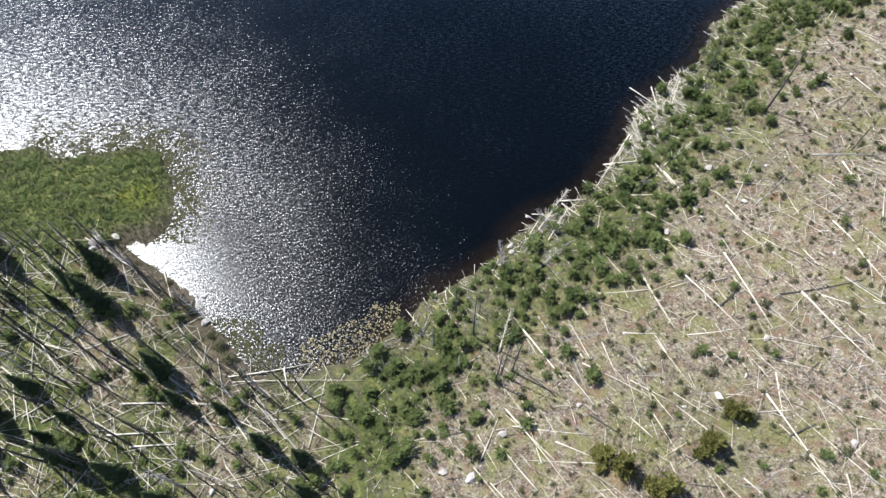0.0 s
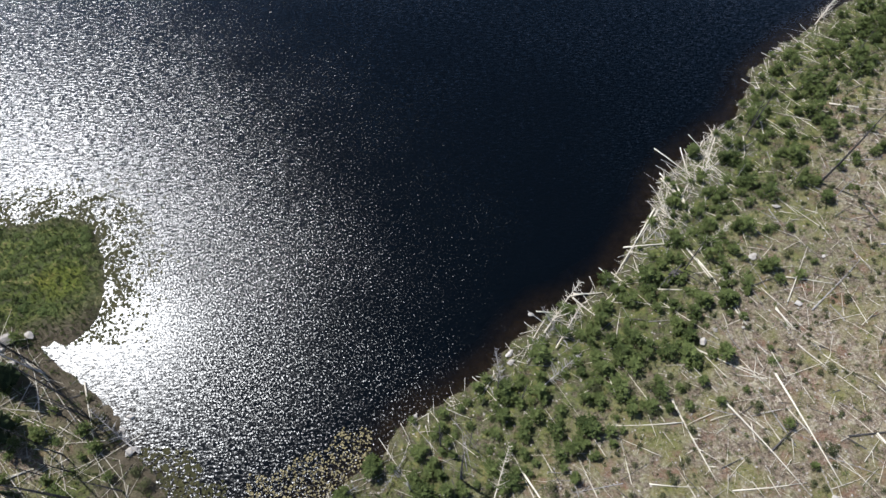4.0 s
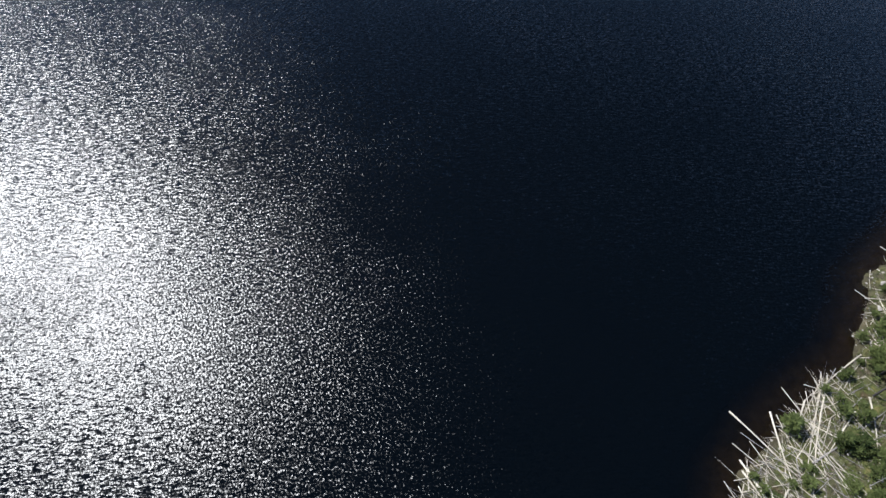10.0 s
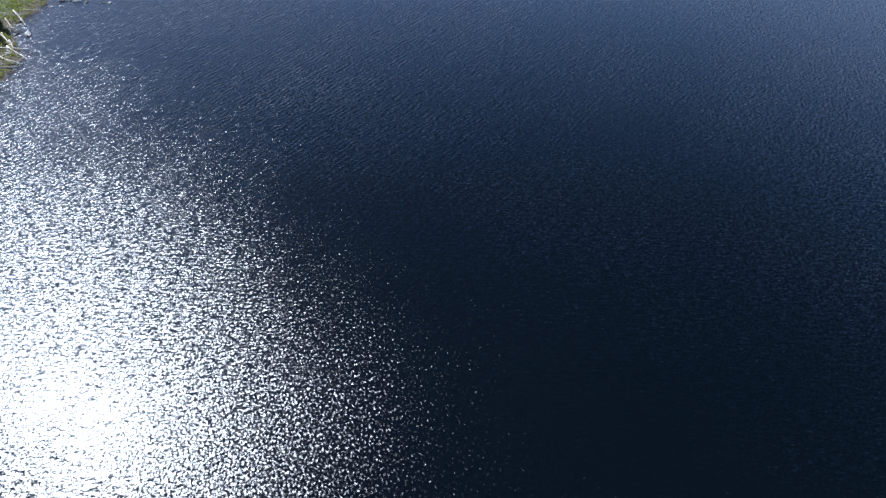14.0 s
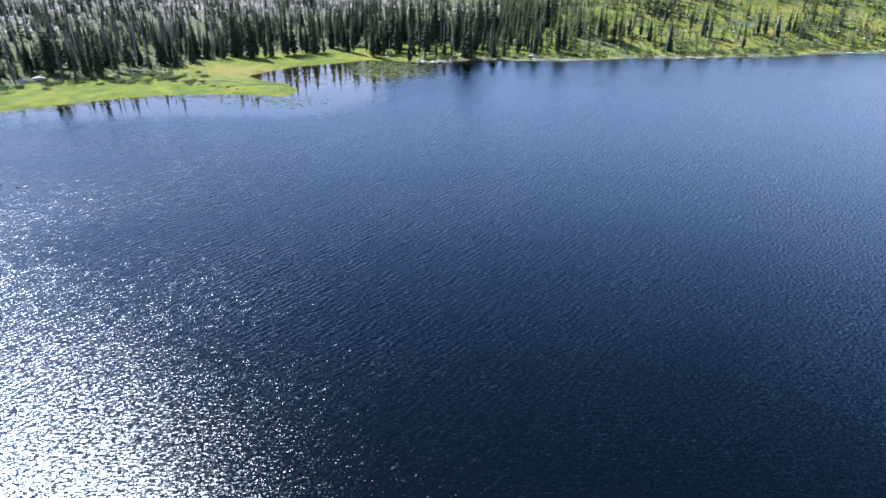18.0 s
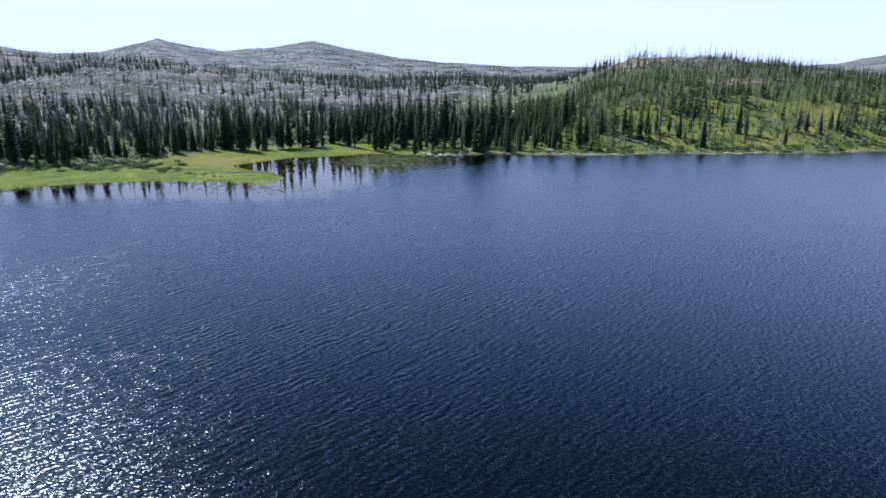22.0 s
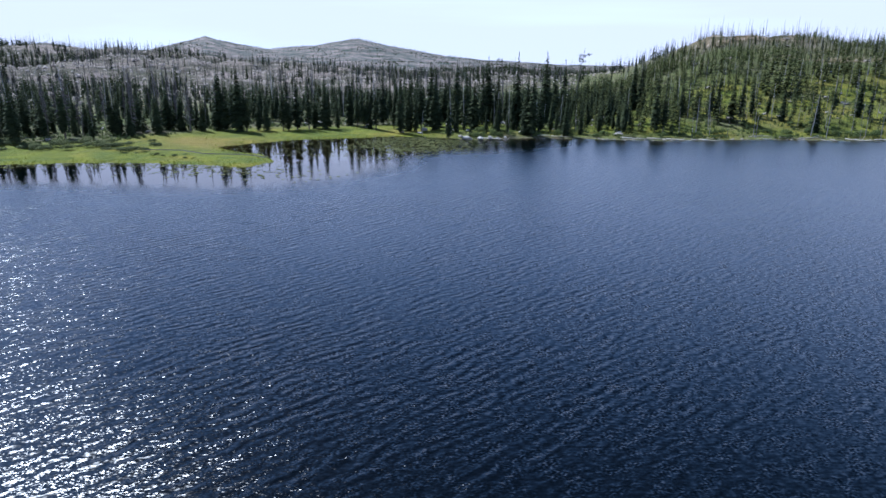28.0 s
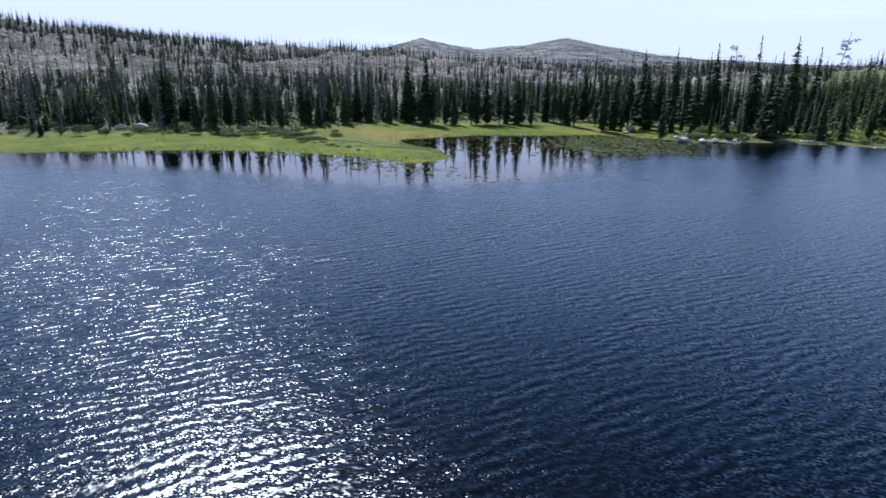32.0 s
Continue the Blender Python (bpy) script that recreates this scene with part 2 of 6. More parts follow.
def water_material():
    m, t = nodes_of("lake_water")

    def centred(fac, gain):
        return calc(t, "MULTIPLY", calc(t, "SUBTRACT", fac, 0.5), gain)

    # slopes of the ripples: long crests, chop and fine wind ripple, turned by the wind out on the open lake
    open_lake = attr(t, "open")
    near_crest = noise_tex(t, 1.0, 1.0, 0.5, coords(t, (0.95, 3.9, 1), radians(3)))

    def train(turn, length, warp, gain, across, along):
        """Slope of a train of narrow-crested ripples, broken into patches."""
        xyz = t.nodes.new("ShaderNodeSeparateXYZ")
        t.links.new(coords(t, (1, 1, 1), turn), xyz.inputs[0])
        bend = noise_tex(t, 1.0, 2.0, 0.55, coords(t, (across, along, 1), turn))
        phase = calc(t, "MULTIPLY_ADD", xyz.outputs[1], 2 * math.pi / length, calc(t, "MULTIPLY", bend, warp))
        wave = calc(t, "SINE", phase)
        wave = calc(t, "MULTIPLY", wave, calc(t, "MULTIPLY", wave, wave))
        patch = calc(t, "MULTIPLY_ADD", noise_tex(t, 1.0, 1.0, 0.5, coords(t, (across * 0.9, along * 0.8, 1), turn + 0.3)), 3.4, -1.15, True)
        return calc(t, "MULTIPLY", calc(t, "MULTIPLY", wave, patch), calc(t, "MULTIPLY", open_lake, gain))

    trains = [(turn, train(turn, *rest)) for turn, *rest in ((radians(58), 0.66, 13.0, 0.14, 0.36, 0.6), (radians(44), 0.47, 13.0, 0.11, 0.45, 0.7), (radians(78), 0.55, 12.0, 0.07, 0.4, 0.6))]
    chop = noise_tex(t, 1.0, 0.0, 0.5, coords(t, (3.0, 7.0, 1), radians(12)))
    cross = noise_tex(t, 1.0, 0.0, 0.5, coords(t, (5.6, 3.8, 1), radians(30)))
    fine_y = noise_tex(t, 1.0, 0.0, 0.5, coords(t, (8.0, 13.0, 1), radians(20)))
    fine_x = noise_tex(t, 1.0, 0.0, 0.5, coords(t, (14.0, 10.5, 1), radians(64)))
    gust = calc(t, "MULTIPLY_ADD", noise_tex(t, 0.045, 3.0, 0.6, coords(t)), 1.6, 0.2)
    force = calc(t, "MULTIPLY", gust, calc(t, "SUBTRACT", 1.0, attr(t, "calm")))
    force = calc(t, "MULTIPLY", force, attr(t, "breeze"))
    force = calc(t, "MULTIPLY", force, calc(t, "MULTIPLY_ADD", open_lake, WAVE_FAR - WAVE, WAVE))
    near_part = calc(t, "MULTIPLY", centred(near_crest, 0.72), calc(t, "SUBTRACT", 1.0, open_lake))
    flurry = calc(t, "MULTIPLY_ADD", noise_tex(t, 1.0, 1.0, 0.5, coords(t, (0.9, 1.7, 1), radians(50))), 5.0, -1.6)
    flurry = calc(t, "MULTIPLY_ADD", open_lake, calc(t, "SUBTRACT", calc(t, "MAXIMUM", flurry, 0.25), 1.0), 1.0)
    less = calc(t, "MULTIPLY_ADD", open_lake, -0.5, 1.0)
    sy = calc(t, "ADD", near_part, calc(t, "ADD", calc(t, "MULTIPLY", centred(chop, 0.6), less), calc(t, "MULTIPLY", centred(fine_y, 0.46), flurry)))
    sx = calc(t, "ADD", calc(t, "MULTIPLY", centred(cross, 0.62), less), calc(t, "MULTIPLY", centred(fine_x, 0.46), flurry))
    for turn, wave in trains:
        sy = calc(t, "MULTIPLY_ADD", wave, math.cos(turn), sy)
        sx = calc(t, "MULTIPLY_ADD", wave, -math.sin(turn), sx)
    tilt = t.nodes.new("ShaderNodeCombineXYZ")
    t.links.new(calc(t, "MULTIPLY", sx, force), tilt.inputs[0])
    t.links.new(calc(t, "MULTIPLY", sy, force), tilt.inputs[1])
    tilt.inputs[2].default_value = 1.0
    unit = t.nodes.new("ShaderNodeVectorMath")
    unit.operation = "NORMALIZE"
    t.links.new(tilt.outputs[0], unit.inputs[0])
    normal = unit.outputs[0]
    fres = node(t, "ShaderNodeFresnel", IOR=1.35)
    t.links.new(normal, fres.inputs["Normal"])
    gloss = node(t, "ShaderNodeBsdfGlossy")
    t.links.new(calc(t, "MULTIPLY_ADD", attr(t, "slick"), -0.25, 0.285), gloss.inputs["Roughness"])
    gloss.distribution = "BECKMANN"
    gloss.inputs["Color"].default_value = (1, 1, 1, 1)
    t.links.new(normal, gloss.inputs["Normal"])
    body = node(t, "ShaderNodeBsdfDiffuse")
    body.inputs["Color"].default_value = (0.0003, 0.0011, 0.0017, 1)
    clear = node(t, "ShaderNodeBsdfTransparent")
    clear.inputs["Color"].default_value = (0.5, 0.43, 0.33, 1)
    under = t.nodes.new("ShaderNodeMixShader")
    t.links.new(attr(t, "deep"), under.inputs[0])
    t.links.new(clear.outputs[0], under.inputs[1])
    t.links.new(body.outputs[0], under.inputs[2])
    top = t.nodes.new("ShaderNodeMixShader")
    t.links.new(fres.outputs[0], top.inputs[0])
    t.links.new(under.outputs[0], top.inputs[1])
    t.links.new(gloss.outputs[0], top.inputs[2])
    out = t.nodes.new("ShaderNodeOutputMaterial")
    t.links.new(top.outputs[0], out.inputs[0])
    return m


def leaf_material(name, dark, light, translucent=0.25, island=True):
    m, t = nodes_of(name)
    g = t.nodes.new("ShaderNodeNewGeometry")
    info = t.nodes.new("ShaderNodeObjectInfo")
    r = calc(t, "MULTIPLY_ADD", g.outputs["Random Per Island"], 0.6, calc(t, "MULTIPLY", info.outputs["Random"], 0.4))
    r = calc(t, "MULTIPLY_ADD", noise_tex(t, 0.35, 3, 0.6, coords(t)), 0.5, calc(t, "MULTIPLY", r, 0.6))
    col = ramp(t, r, [(0.2, dark), (0.75, light)])
    surface(t, col, 0.85, None, spec=0.06, translucent=translucent)
    return m


def bark_material(name, dark, light, rough=0.9):
    m, t = nodes_of(name)
    info = t.nodes.new("ShaderNodeObjectInfo")
    g = t.nodes.new("ShaderNodeNewGeometry")
    grain = noise_tex(t, 9.0, 5, 0.7, coords(t, (1, 1, 0.35)))
    grain = calc(t, "MULTIPLY_ADD", noise_tex(t, 0.9, 3, 0.6, coords(t)), 0.6, calc(t, "MULTIPLY", grain, 0.45))
    r = calc(t, "MULTIPLY_ADD", grain, 0.6, calc(t, "MULTIPLY", calc(t, "ADD", info.outputs["Random"], g.outputs["Random Per Island"]), 0.22))
    col = ramp(t, r, [(0.2, dark), (0.75, light)])
    surface(t, col, rough, grain, 0.5, 0.03, 0.2)
    return m


def stone_material(name, dark, light):
    m, t = nodes_of(name)
    info = t.nodes.new("ShaderNodeObjectInfo")
    a = noise_tex(t, 1.4, 7, 0.7, coords(t))
    b = noise_tex(t, 14.0, 4, 0.7, coords(t))
    r = calc(t, "MULTIPLY_ADD", a, 0.7, calc(t, "MULTIPLY_ADD", b, 0.25, calc(t, "MULTIPLY", info.outputs["Random"], 0.15)))
    col = ramp(t, r, [(0.3, dark), (0.75, light)])
    surface(t, col, 0.85, b, 0.4, 0.04, 0.25)
    return m


WAVE, WAVE_FAR = 0.74, 0.81
GROUND = ground_material()
WATER = water_material()
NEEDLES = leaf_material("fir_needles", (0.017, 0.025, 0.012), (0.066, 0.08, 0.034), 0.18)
PINE = leaf_material("young_pine_needles", (0.022, 0.04, 0.014), (0.19, 0.225, 0.078), 0.38)
# fir needles again for the hill, with sunlight put into the lighter base colour
HILLFIR = leaf_material("sun_tinted_fir_needles", (0.017, 0.025, 0.01), (0.13, 0.14, 0.048), 0.25)
SHRUB = leaf_material("shrub_leaves", (0.042, 0.066, 0.022), (0.16, 0.19, 0.066), 0.3)
DRYBUSH = leaf_material("dull_shrub_leaves", (0.04, 0.05, 0.022), (0.13, 0.13, 0.062), 0.2)
OLIVE = leaf_material("olive_pine_needles", (0.06, 0.065, 0.018), (0.24, 0.225, 0.07), 0.35)
STRAW = leaf_material("straw_blades", (0.10, 0.095, 0.04), (0.36, 0.31, 0.17), 0.3)
WILLOW = leaf_material("willow_leaves", (0.045, 0.065, 0.025), (0.15, 0.165, 0.07), 0.3)
SEDGE = leaf_material("sedge_blades", (0.15, 0.19, 0.02), (0.30, 0.31, 0.05), 0.35)
WEED = leaf_material("water_weed", (0.02, 0.024, 0.01), (0.07, 0.064, 0.028), 0.1)
TANWEED = leaf_material("tan_water_weed", (0.10, 0.085, 0.04), (0.34, 0.28, 0.15), 0.1)
PADS = leaf_material("lily_pad_leaves", (0.035, 0.046, 0.014), (0.13, 0.13, 0.042), 0.1)
BARK = bark_material("fir_bark", (0.05, 0.04, 0.032), (0.17, 0.14, 0.12))
CHARRED = bark_material("charred_wood", (0.018, 0.016, 0.015), (0.11, 0.10, 0.09))
BLEACHED = bark_material("bleached_wood", (0.34, 0.295, 0.23), (0.74, 0.67, 0.54))
DEADWOOD = bark_material("grey_brown_dead_wood", (0.05, 0.042, 0.038), (0.19, 0.165, 0.15))
ASHEN = bark_material("ash_grey_wood", (0.085, 0.075, 0.07), (0.26, 0.23, 0.215))
SILVER = bark_material("weathered_grey_wood", (0.15, 0.14, 0.13), (0.40, 0.37, 0.34))
GRANITE = stone_material("pale_granite", (0.19, 0.165, 0.14), (0.54, 0.49, 0.43))
TANROCK = stone_material("tan_weathered_granite", (0.13, 0.105, 0.08), (0.46, 0.39, 0.32))
WETSTONE = stone_material("dark_wet_stone", (0.03, 0.028, 0.025), (0.14, 0.125, 0.11))

# ---- the lake's outline and the lie of the land ----
RIGHT_BANK = [(-25.3, 26.4), (-19.5, 25.9), (-13.7, 26.9), (-9.4, 29.2), (-5.4, 32.2), (-3.2, 35.5), (0.4, 38.0), (4.7, 40.1), (9.0, 43.9),
              (12.6, 48.3), (17.6, 50.6), (22.3, 53.6), (26.0, 58.5), (29.5, 63.9), (31.6, 69.0), (38.3, 75.0), (44.5, 80.0), (47.0, 85.0),
              (48.8, 88.5), (53.6, 93.3), (57.4, 96.0), (67.8, 103.7), (90.0, 112.0), (120, 135), (150, 170), (172, 215), (182, 260), (178, 300)]
FAR_BANK = [(150, 302), (120, 296), (98, 292), (88, 287), (57.5, 280), (46, 279), (26, 272), (4, 271), (-3, 268), (-8, 264.5), (-13.5, 266.5),
            (-24, 267), (-31, 262), (-40, 257), (-45, 250), (-48, 244.5)]
MEADOW_BANK = [(-43, 240.5), (-37, 238.5), (-31.8, 232), (-33.5, 226), (-40, 227), (-50, 226.5), (-58, 224.5), (-66, 221), (-73, 215.5), (-80, 210.5),
               (-86, 204), (-95, 196), (-100, 188), (-95, 181), (-82, 178)]
LEFT_BANK = [(-67, 176.6), (-62, 174.8), (-61.3, 172), (-62, 169.5), (-62.5, 164), (-57.5, 158), (-55, 153), (-55.3, 148), (-56, 143), (-60, 136),
             (-70, 125), (-80, 110), (-86, 95), (-86, 80), (-80, 70)]
SPIT_BANK = [(-69.7, 63.8), (-64, 63.7), (-59, 61.5), (-48.3, 63.8), (-43.6, 62.6), (-40.3, 55), (-40, 49), (-42.5, 46), (-45.5, 46.5), (-43, 43.5),
             (-41, 42.4), (-35.5, 37.9), (-31.5, 32.8), (-29, 31.1)]
OUTLINE = np.array(RIGHT_BANK + FAR_BANK + MEADOW_BANK + LEFT_BANK + SPIT_BANK, float)


def wobble(x, y, s, seed):
    """Cheap smooth noise on arrays, about -1 to 1."""
    out = 0
    for k in range(4):
        f = s * 1.9 ** k
        a = seed * 1.7 + k * 2.3
        out = out + np.sin(f * (x * math.cos(a) + y * math.sin(a)) + 3.1 * a + 1.3 * np.sin(f * 0.7 * (y * math.cos(a) - x * math.sin(a)) + a)) / 1.6 ** k
    return out / 2.1


def shore_distance(x, y):
    """Metres from the lake's edge: above zero on land, below it on the water."""
    x, y = np.asarray(x, float), np.asarray(y, float)
    near = np.clip((240 - y) / 30, 0, 1)
    x, y = x + 0.5 * wobble(x, y, 0.9, 3) * (0.3 + 0.7 * near) + 0.25 * near * wobble(x, y, 2.6, 5), y + 0.5 * wobble(x, y, 0.9, 4) * (0.3 + 0.7 * near) + 0.25 * near * wobble(x, y, 2.6, 6)
    best = np.full(x.shape, 1e9)
    inside = np.zeros(x.shape, bool)
    for (ax, ay), (bx, by) in zip(OUTLINE, np.roll(OUTLINE, -1, 0)):
        dx, dy = bx - ax, by - ay
        k = np.clip(((x - ax) * dx + (y - ay) * dy) / (dx * dx + dy * dy), 0, 1)
        best = np.minimum(best, (x - ax - k * dx) ** 2 + (y - ay - k * dy) ** 2)
        if dy:
            inside ^= ((ay > y) != (by > y)) & (x < ax + (y - ay) * dx / dy)
    return np.where(inside, -1, 1) * np.sqrt(best)


def smooth(a, b, v):
    k = np.clip((v - a) / (b - a), 0, 1)
    return k * k * (3 - 2 * k)


# skyline of the distance: degrees to the left of +y, height over the eye per metre of distance
RIDGE_AT = [-60, 0, 15, 20, 25, 30, 36, 43, 53, 64, 90, 150]
RIDGE_UP = [0, 0, 1, 3, 8, 13, 18, 20, 29, 37, 44, 40]
PEAK_AT = [-60, -30, -28, -26.5, -24, -15, -6.7, -1.8, 3.2, 7.9, 12, 16, 18.6, 22.4, 25.7, 28.9, 30.8, 33, 35, 38.3, 42, 45, 55, 90]
PEAK_UP = [10, 30, 70, 50, 25, -5, -14, -2, 12, 24, 42, 70, 94, 70, 54, 74, 94, 70, 46, 42, 66, 52, 36, 26]


def lie(x, y, d=None):
    """The height of the land, and of the lake's bed."""
    x, y = np.asarray(x, float), np.asarray(y, float)
    d = shore_distance(x, y) if d is None else d
    on = np.maximum(d, 0)
    lip = 0.28 * (1 - np.exp(-on / (0.7 + 2.3 * smooth(185, 215, y))))
    right = smooth(-25, 15, x + 0.3 * (y - 30)) * smooth(150, 100, y)
    bank = (0.05 + 0.13 * right) * np.minimum(on, 55) * smooth(0, 14, on + 4)
    far = smooth(185, 215, y)
    meadow = far * smooth(5, -25, x)
    near = bank * (1 - far) + far * (0.012 * np.minimum(on, 30) + 0.015 * np.maximum(on - 26, 0) * smooth(700, 100, on))
    hill = 14.6 * smooth(276, 400, y) * smooth(12, 60, x - 0.06 * (y - 380)) * smooth(900, 480, y) + 1.5 * smooth(272, 290, y) * smooth(-5, 30, x)
    hill = hill * (1 - 0.42 * smooth(122, 190, x)) + (3.3 + 1.3 * wobble(x, y, 0.25, 2)) * (0.35 * smooth(28, 36, x + 2 * wobble(x, y, 0.2, 3)) + 0.65 * smooth(48, 56, x + 3 * wobble(x, y, 0.2, 6))) * smooth(170, 95, x) * smooth(378, 402, y + 3 * wobble(x, y, 0.15, 5)) * smooth(500, 440, y)
    r = np.hypot(x - 11, y - 127)
    a = np.degrees(np.arctan2(-(x - 11), y - 127))
    ridge = np.interp(a, RIDGE_AT, RIDGE_UP) * smooth(190, 640, r) * smooth(1500, 800, r)
    peak = np.interp(a + 0.25 * wobble(a, r * 0.02, 1.2, 2), PEAK_AT, PEAK_UP) * smooth(1250, 2450, r) * smooth(4600, 2700, r)
    rough = wobble(x, y, 0.16, 1) * 0.18 * smooth(2, 12, on) + wobble(x, y, 0.05, 7) * 2.2 * smooth(60, 200, r - 60) * smooth(3, 30, on)
    rough = rough + wobble(x, y, 0.012, 9) * 3 * smooth(500, 1500, r) * smooth(2600, 2200, r) + wobble(x, y, 0.02, 8) * 2.5 * smooth(260, 500, r) + wobble(x, y, 0.045, 11) * 4.6 * smooth(250, 380, r) * smooth(1200, 800, r) * smooth(0, -40, x)
    land = lip + np.where(y > 150, near * smooth(900, 300, r), near) + np.maximum(hill, 0) * smooth(-1, 18, on) + ridge + peak + rough * (1 - 0.9 * meadow * smooth(32, 20, on))
    bed = -0.13 * np.minimum(-d, 60) - 0.02 + 0.05 * wobble(x, y, 0.5, 2) * smooth(0, 3, -d)
    return np.where(d > 0, land, bed)


def clearing(x, y):
    """The open grassy foot of the hill, 0 to 1."""
    k = np.exp(-(((x - 88) / 62) ** 4) - ((y - 312 - 0.22 * (x - 82)) / 30) ** 4)
    return np.clip(k * (0.8 + 0.8 * wobble(x, y, 0.14, 6)), 0, 1)


def at_ground(x, y):
    return float(lie(np.array([x]), np.array([y]))[0])


def mesh_object(name, verts, faces, material, smooth_shade=False):
    me = bpy.data.meshes.new(name)
    me.from_pydata(verts, [], faces)
    me.materials.append(material)
    if smooth_shade:
        me.polygons.foreach_set("use_smooth", [True] * len(me.polygons))
    me.update()
    return new(name, me)


def add_field(ob, name, values):
    ob.data.attributes.new(name, "FLOAT", "POINT").data.foreach_set("value", np.asarray(values, np.float32))


def build_ground():
    n = 840
    rr = [0.0]
    while rr[-1] < 4800:
        rr.append(rr[-1] + (1.25 if rr[-1] < 225 else (rr[-1] - 225) * 0.032 + 1.25))
    rr = np.array(rr[1:])
    ang = np.arange(n) * 2 * np.pi / n
    x = (2 + rr[:, None] * np.cos(ang)).ravel()
    y = (110 + rr[:, None] * np.sin(ang)).ravel()
    x, y = np.append(x, 2), np.append(y, 110)
    d = shore_distance(x, y)
    z = lie(x, y, d)
    faces = []
    for i in range(len(rr) - 1):
        for j in range(n):
            k = (j + 1) % n
            faces.append((i * n + j, i * n + n + j, i * n + n + k, i * n + k))
    c = len(rr) * n
    faces += [(c, j, (j + 1) % n) for j in range(n)]
    ob = mesh_object("ground", np.stack([x, y, z], 1).tolist(), faces, GROUND, True)
    right = smooth(-25, 15, x + 0.3 * (y - 30)) * smooth(150, 100, y)
    far = smooth(185, 215, y)
    r = np.hypot(x - 11, y - 127)
    band = smooth(18, 6, d + 4 * wobble(x, y, 0.2, 6))
    green = right * (0.14 + 0.28 * wobble(x, y, 0.13, 9) * smooth(8, 20, d) + 0.62 * band) + (1 - right) * (1 - far) * np.maximum(0.66 + 0.7 * wobble(x, y, 0.22, 4), smooth(45, 49, y) * smooth(-37, -40, x)) + far * (0.8 + 0.3 * wobble(x, y, 0.07, 3))
    add_field(ob, "green", np.clip(green, 0, 1))
    rock = smooth(185, 270, r) * smooth(60, 90, d) * smooth(5, -60, x - 0.2 * (y - 400)) * 0.95 + far * 0.12 + smooth(380, 395, y) * smooth(30, 60, x) * 0.6 * smooth(1500, 900, r)
    add_field(ob, "rock", np.clip(rock, 0, 1))
    meadow = 0.5 * smooth(3.2, 1.2, np.hypot((x - -45.7) * 0.8, y - 54.2)) + far * smooth(24, 17, d + 3 * wobble(x, y, 0.1, 2)) * smooth(2, -24, x) + 0.9 * clearing(x, y) + far * smooth(-30, -14, x) * smooth(1, 4, d) * smooth(70, 35, d) * np.clip(0.55 + 0.8 * wobble(x, y, 0.25, 12), 0, 0.8)
    add_field(ob, "meadow", np.clip(meadow, 0, 1))
    add_field(ob, "mud", np.clip(smooth(0.0, -0.5, d) * (1 - 0.5 * far) + smooth(2.2, 0.4, d) * 0.4 * (1 - far) + 0.75 * smooth(5, 1.5, d) * smooth(9, 5, np.hypot(x + 43, (y - 43) * 0.9)) + 0.8 * smooth(6.5, 2.5, d) * smooth(-20, -26, x) * smooth(50, 44, y) + 0.8 * smooth(5, 1.5, d) * smooth(130, 138, y) * smooth(180, 172, y), 0, 1))
    add_field(ob, "knob", smooth(391, 401, y + 4 * wobble(x, y, 0.12, 4)) * smooth(48, 60, x) * smooth(94, 80, x + 4 * wobble(x, y, 0.2, 8)) * smooth(520, 470, y) * (0.75 + 0.3 * wobble(x, y, 0.3, 9)) + np.exp(-((x - 86) / 15) ** 2 - ((y - 367) / 5) ** 2))
    add_field(ob, "sere", np.clip(0.45 * clearing(x, y) * (0.6 + 0.8 * wobble(x, y, 0.4, 5)) + np.exp(-((x + 51) / 12) ** 2 - ((y - 248) / 8) ** 2) * (0.7 + 0.5 * wobble(x, y, 0.3, 2)), 0, 0.8))
    add_field(ob, "far", smooth(900, 1300, r))
    return tagged(ob, "dry earth, grass and granite shore round a lake", "ground", kind="structure")


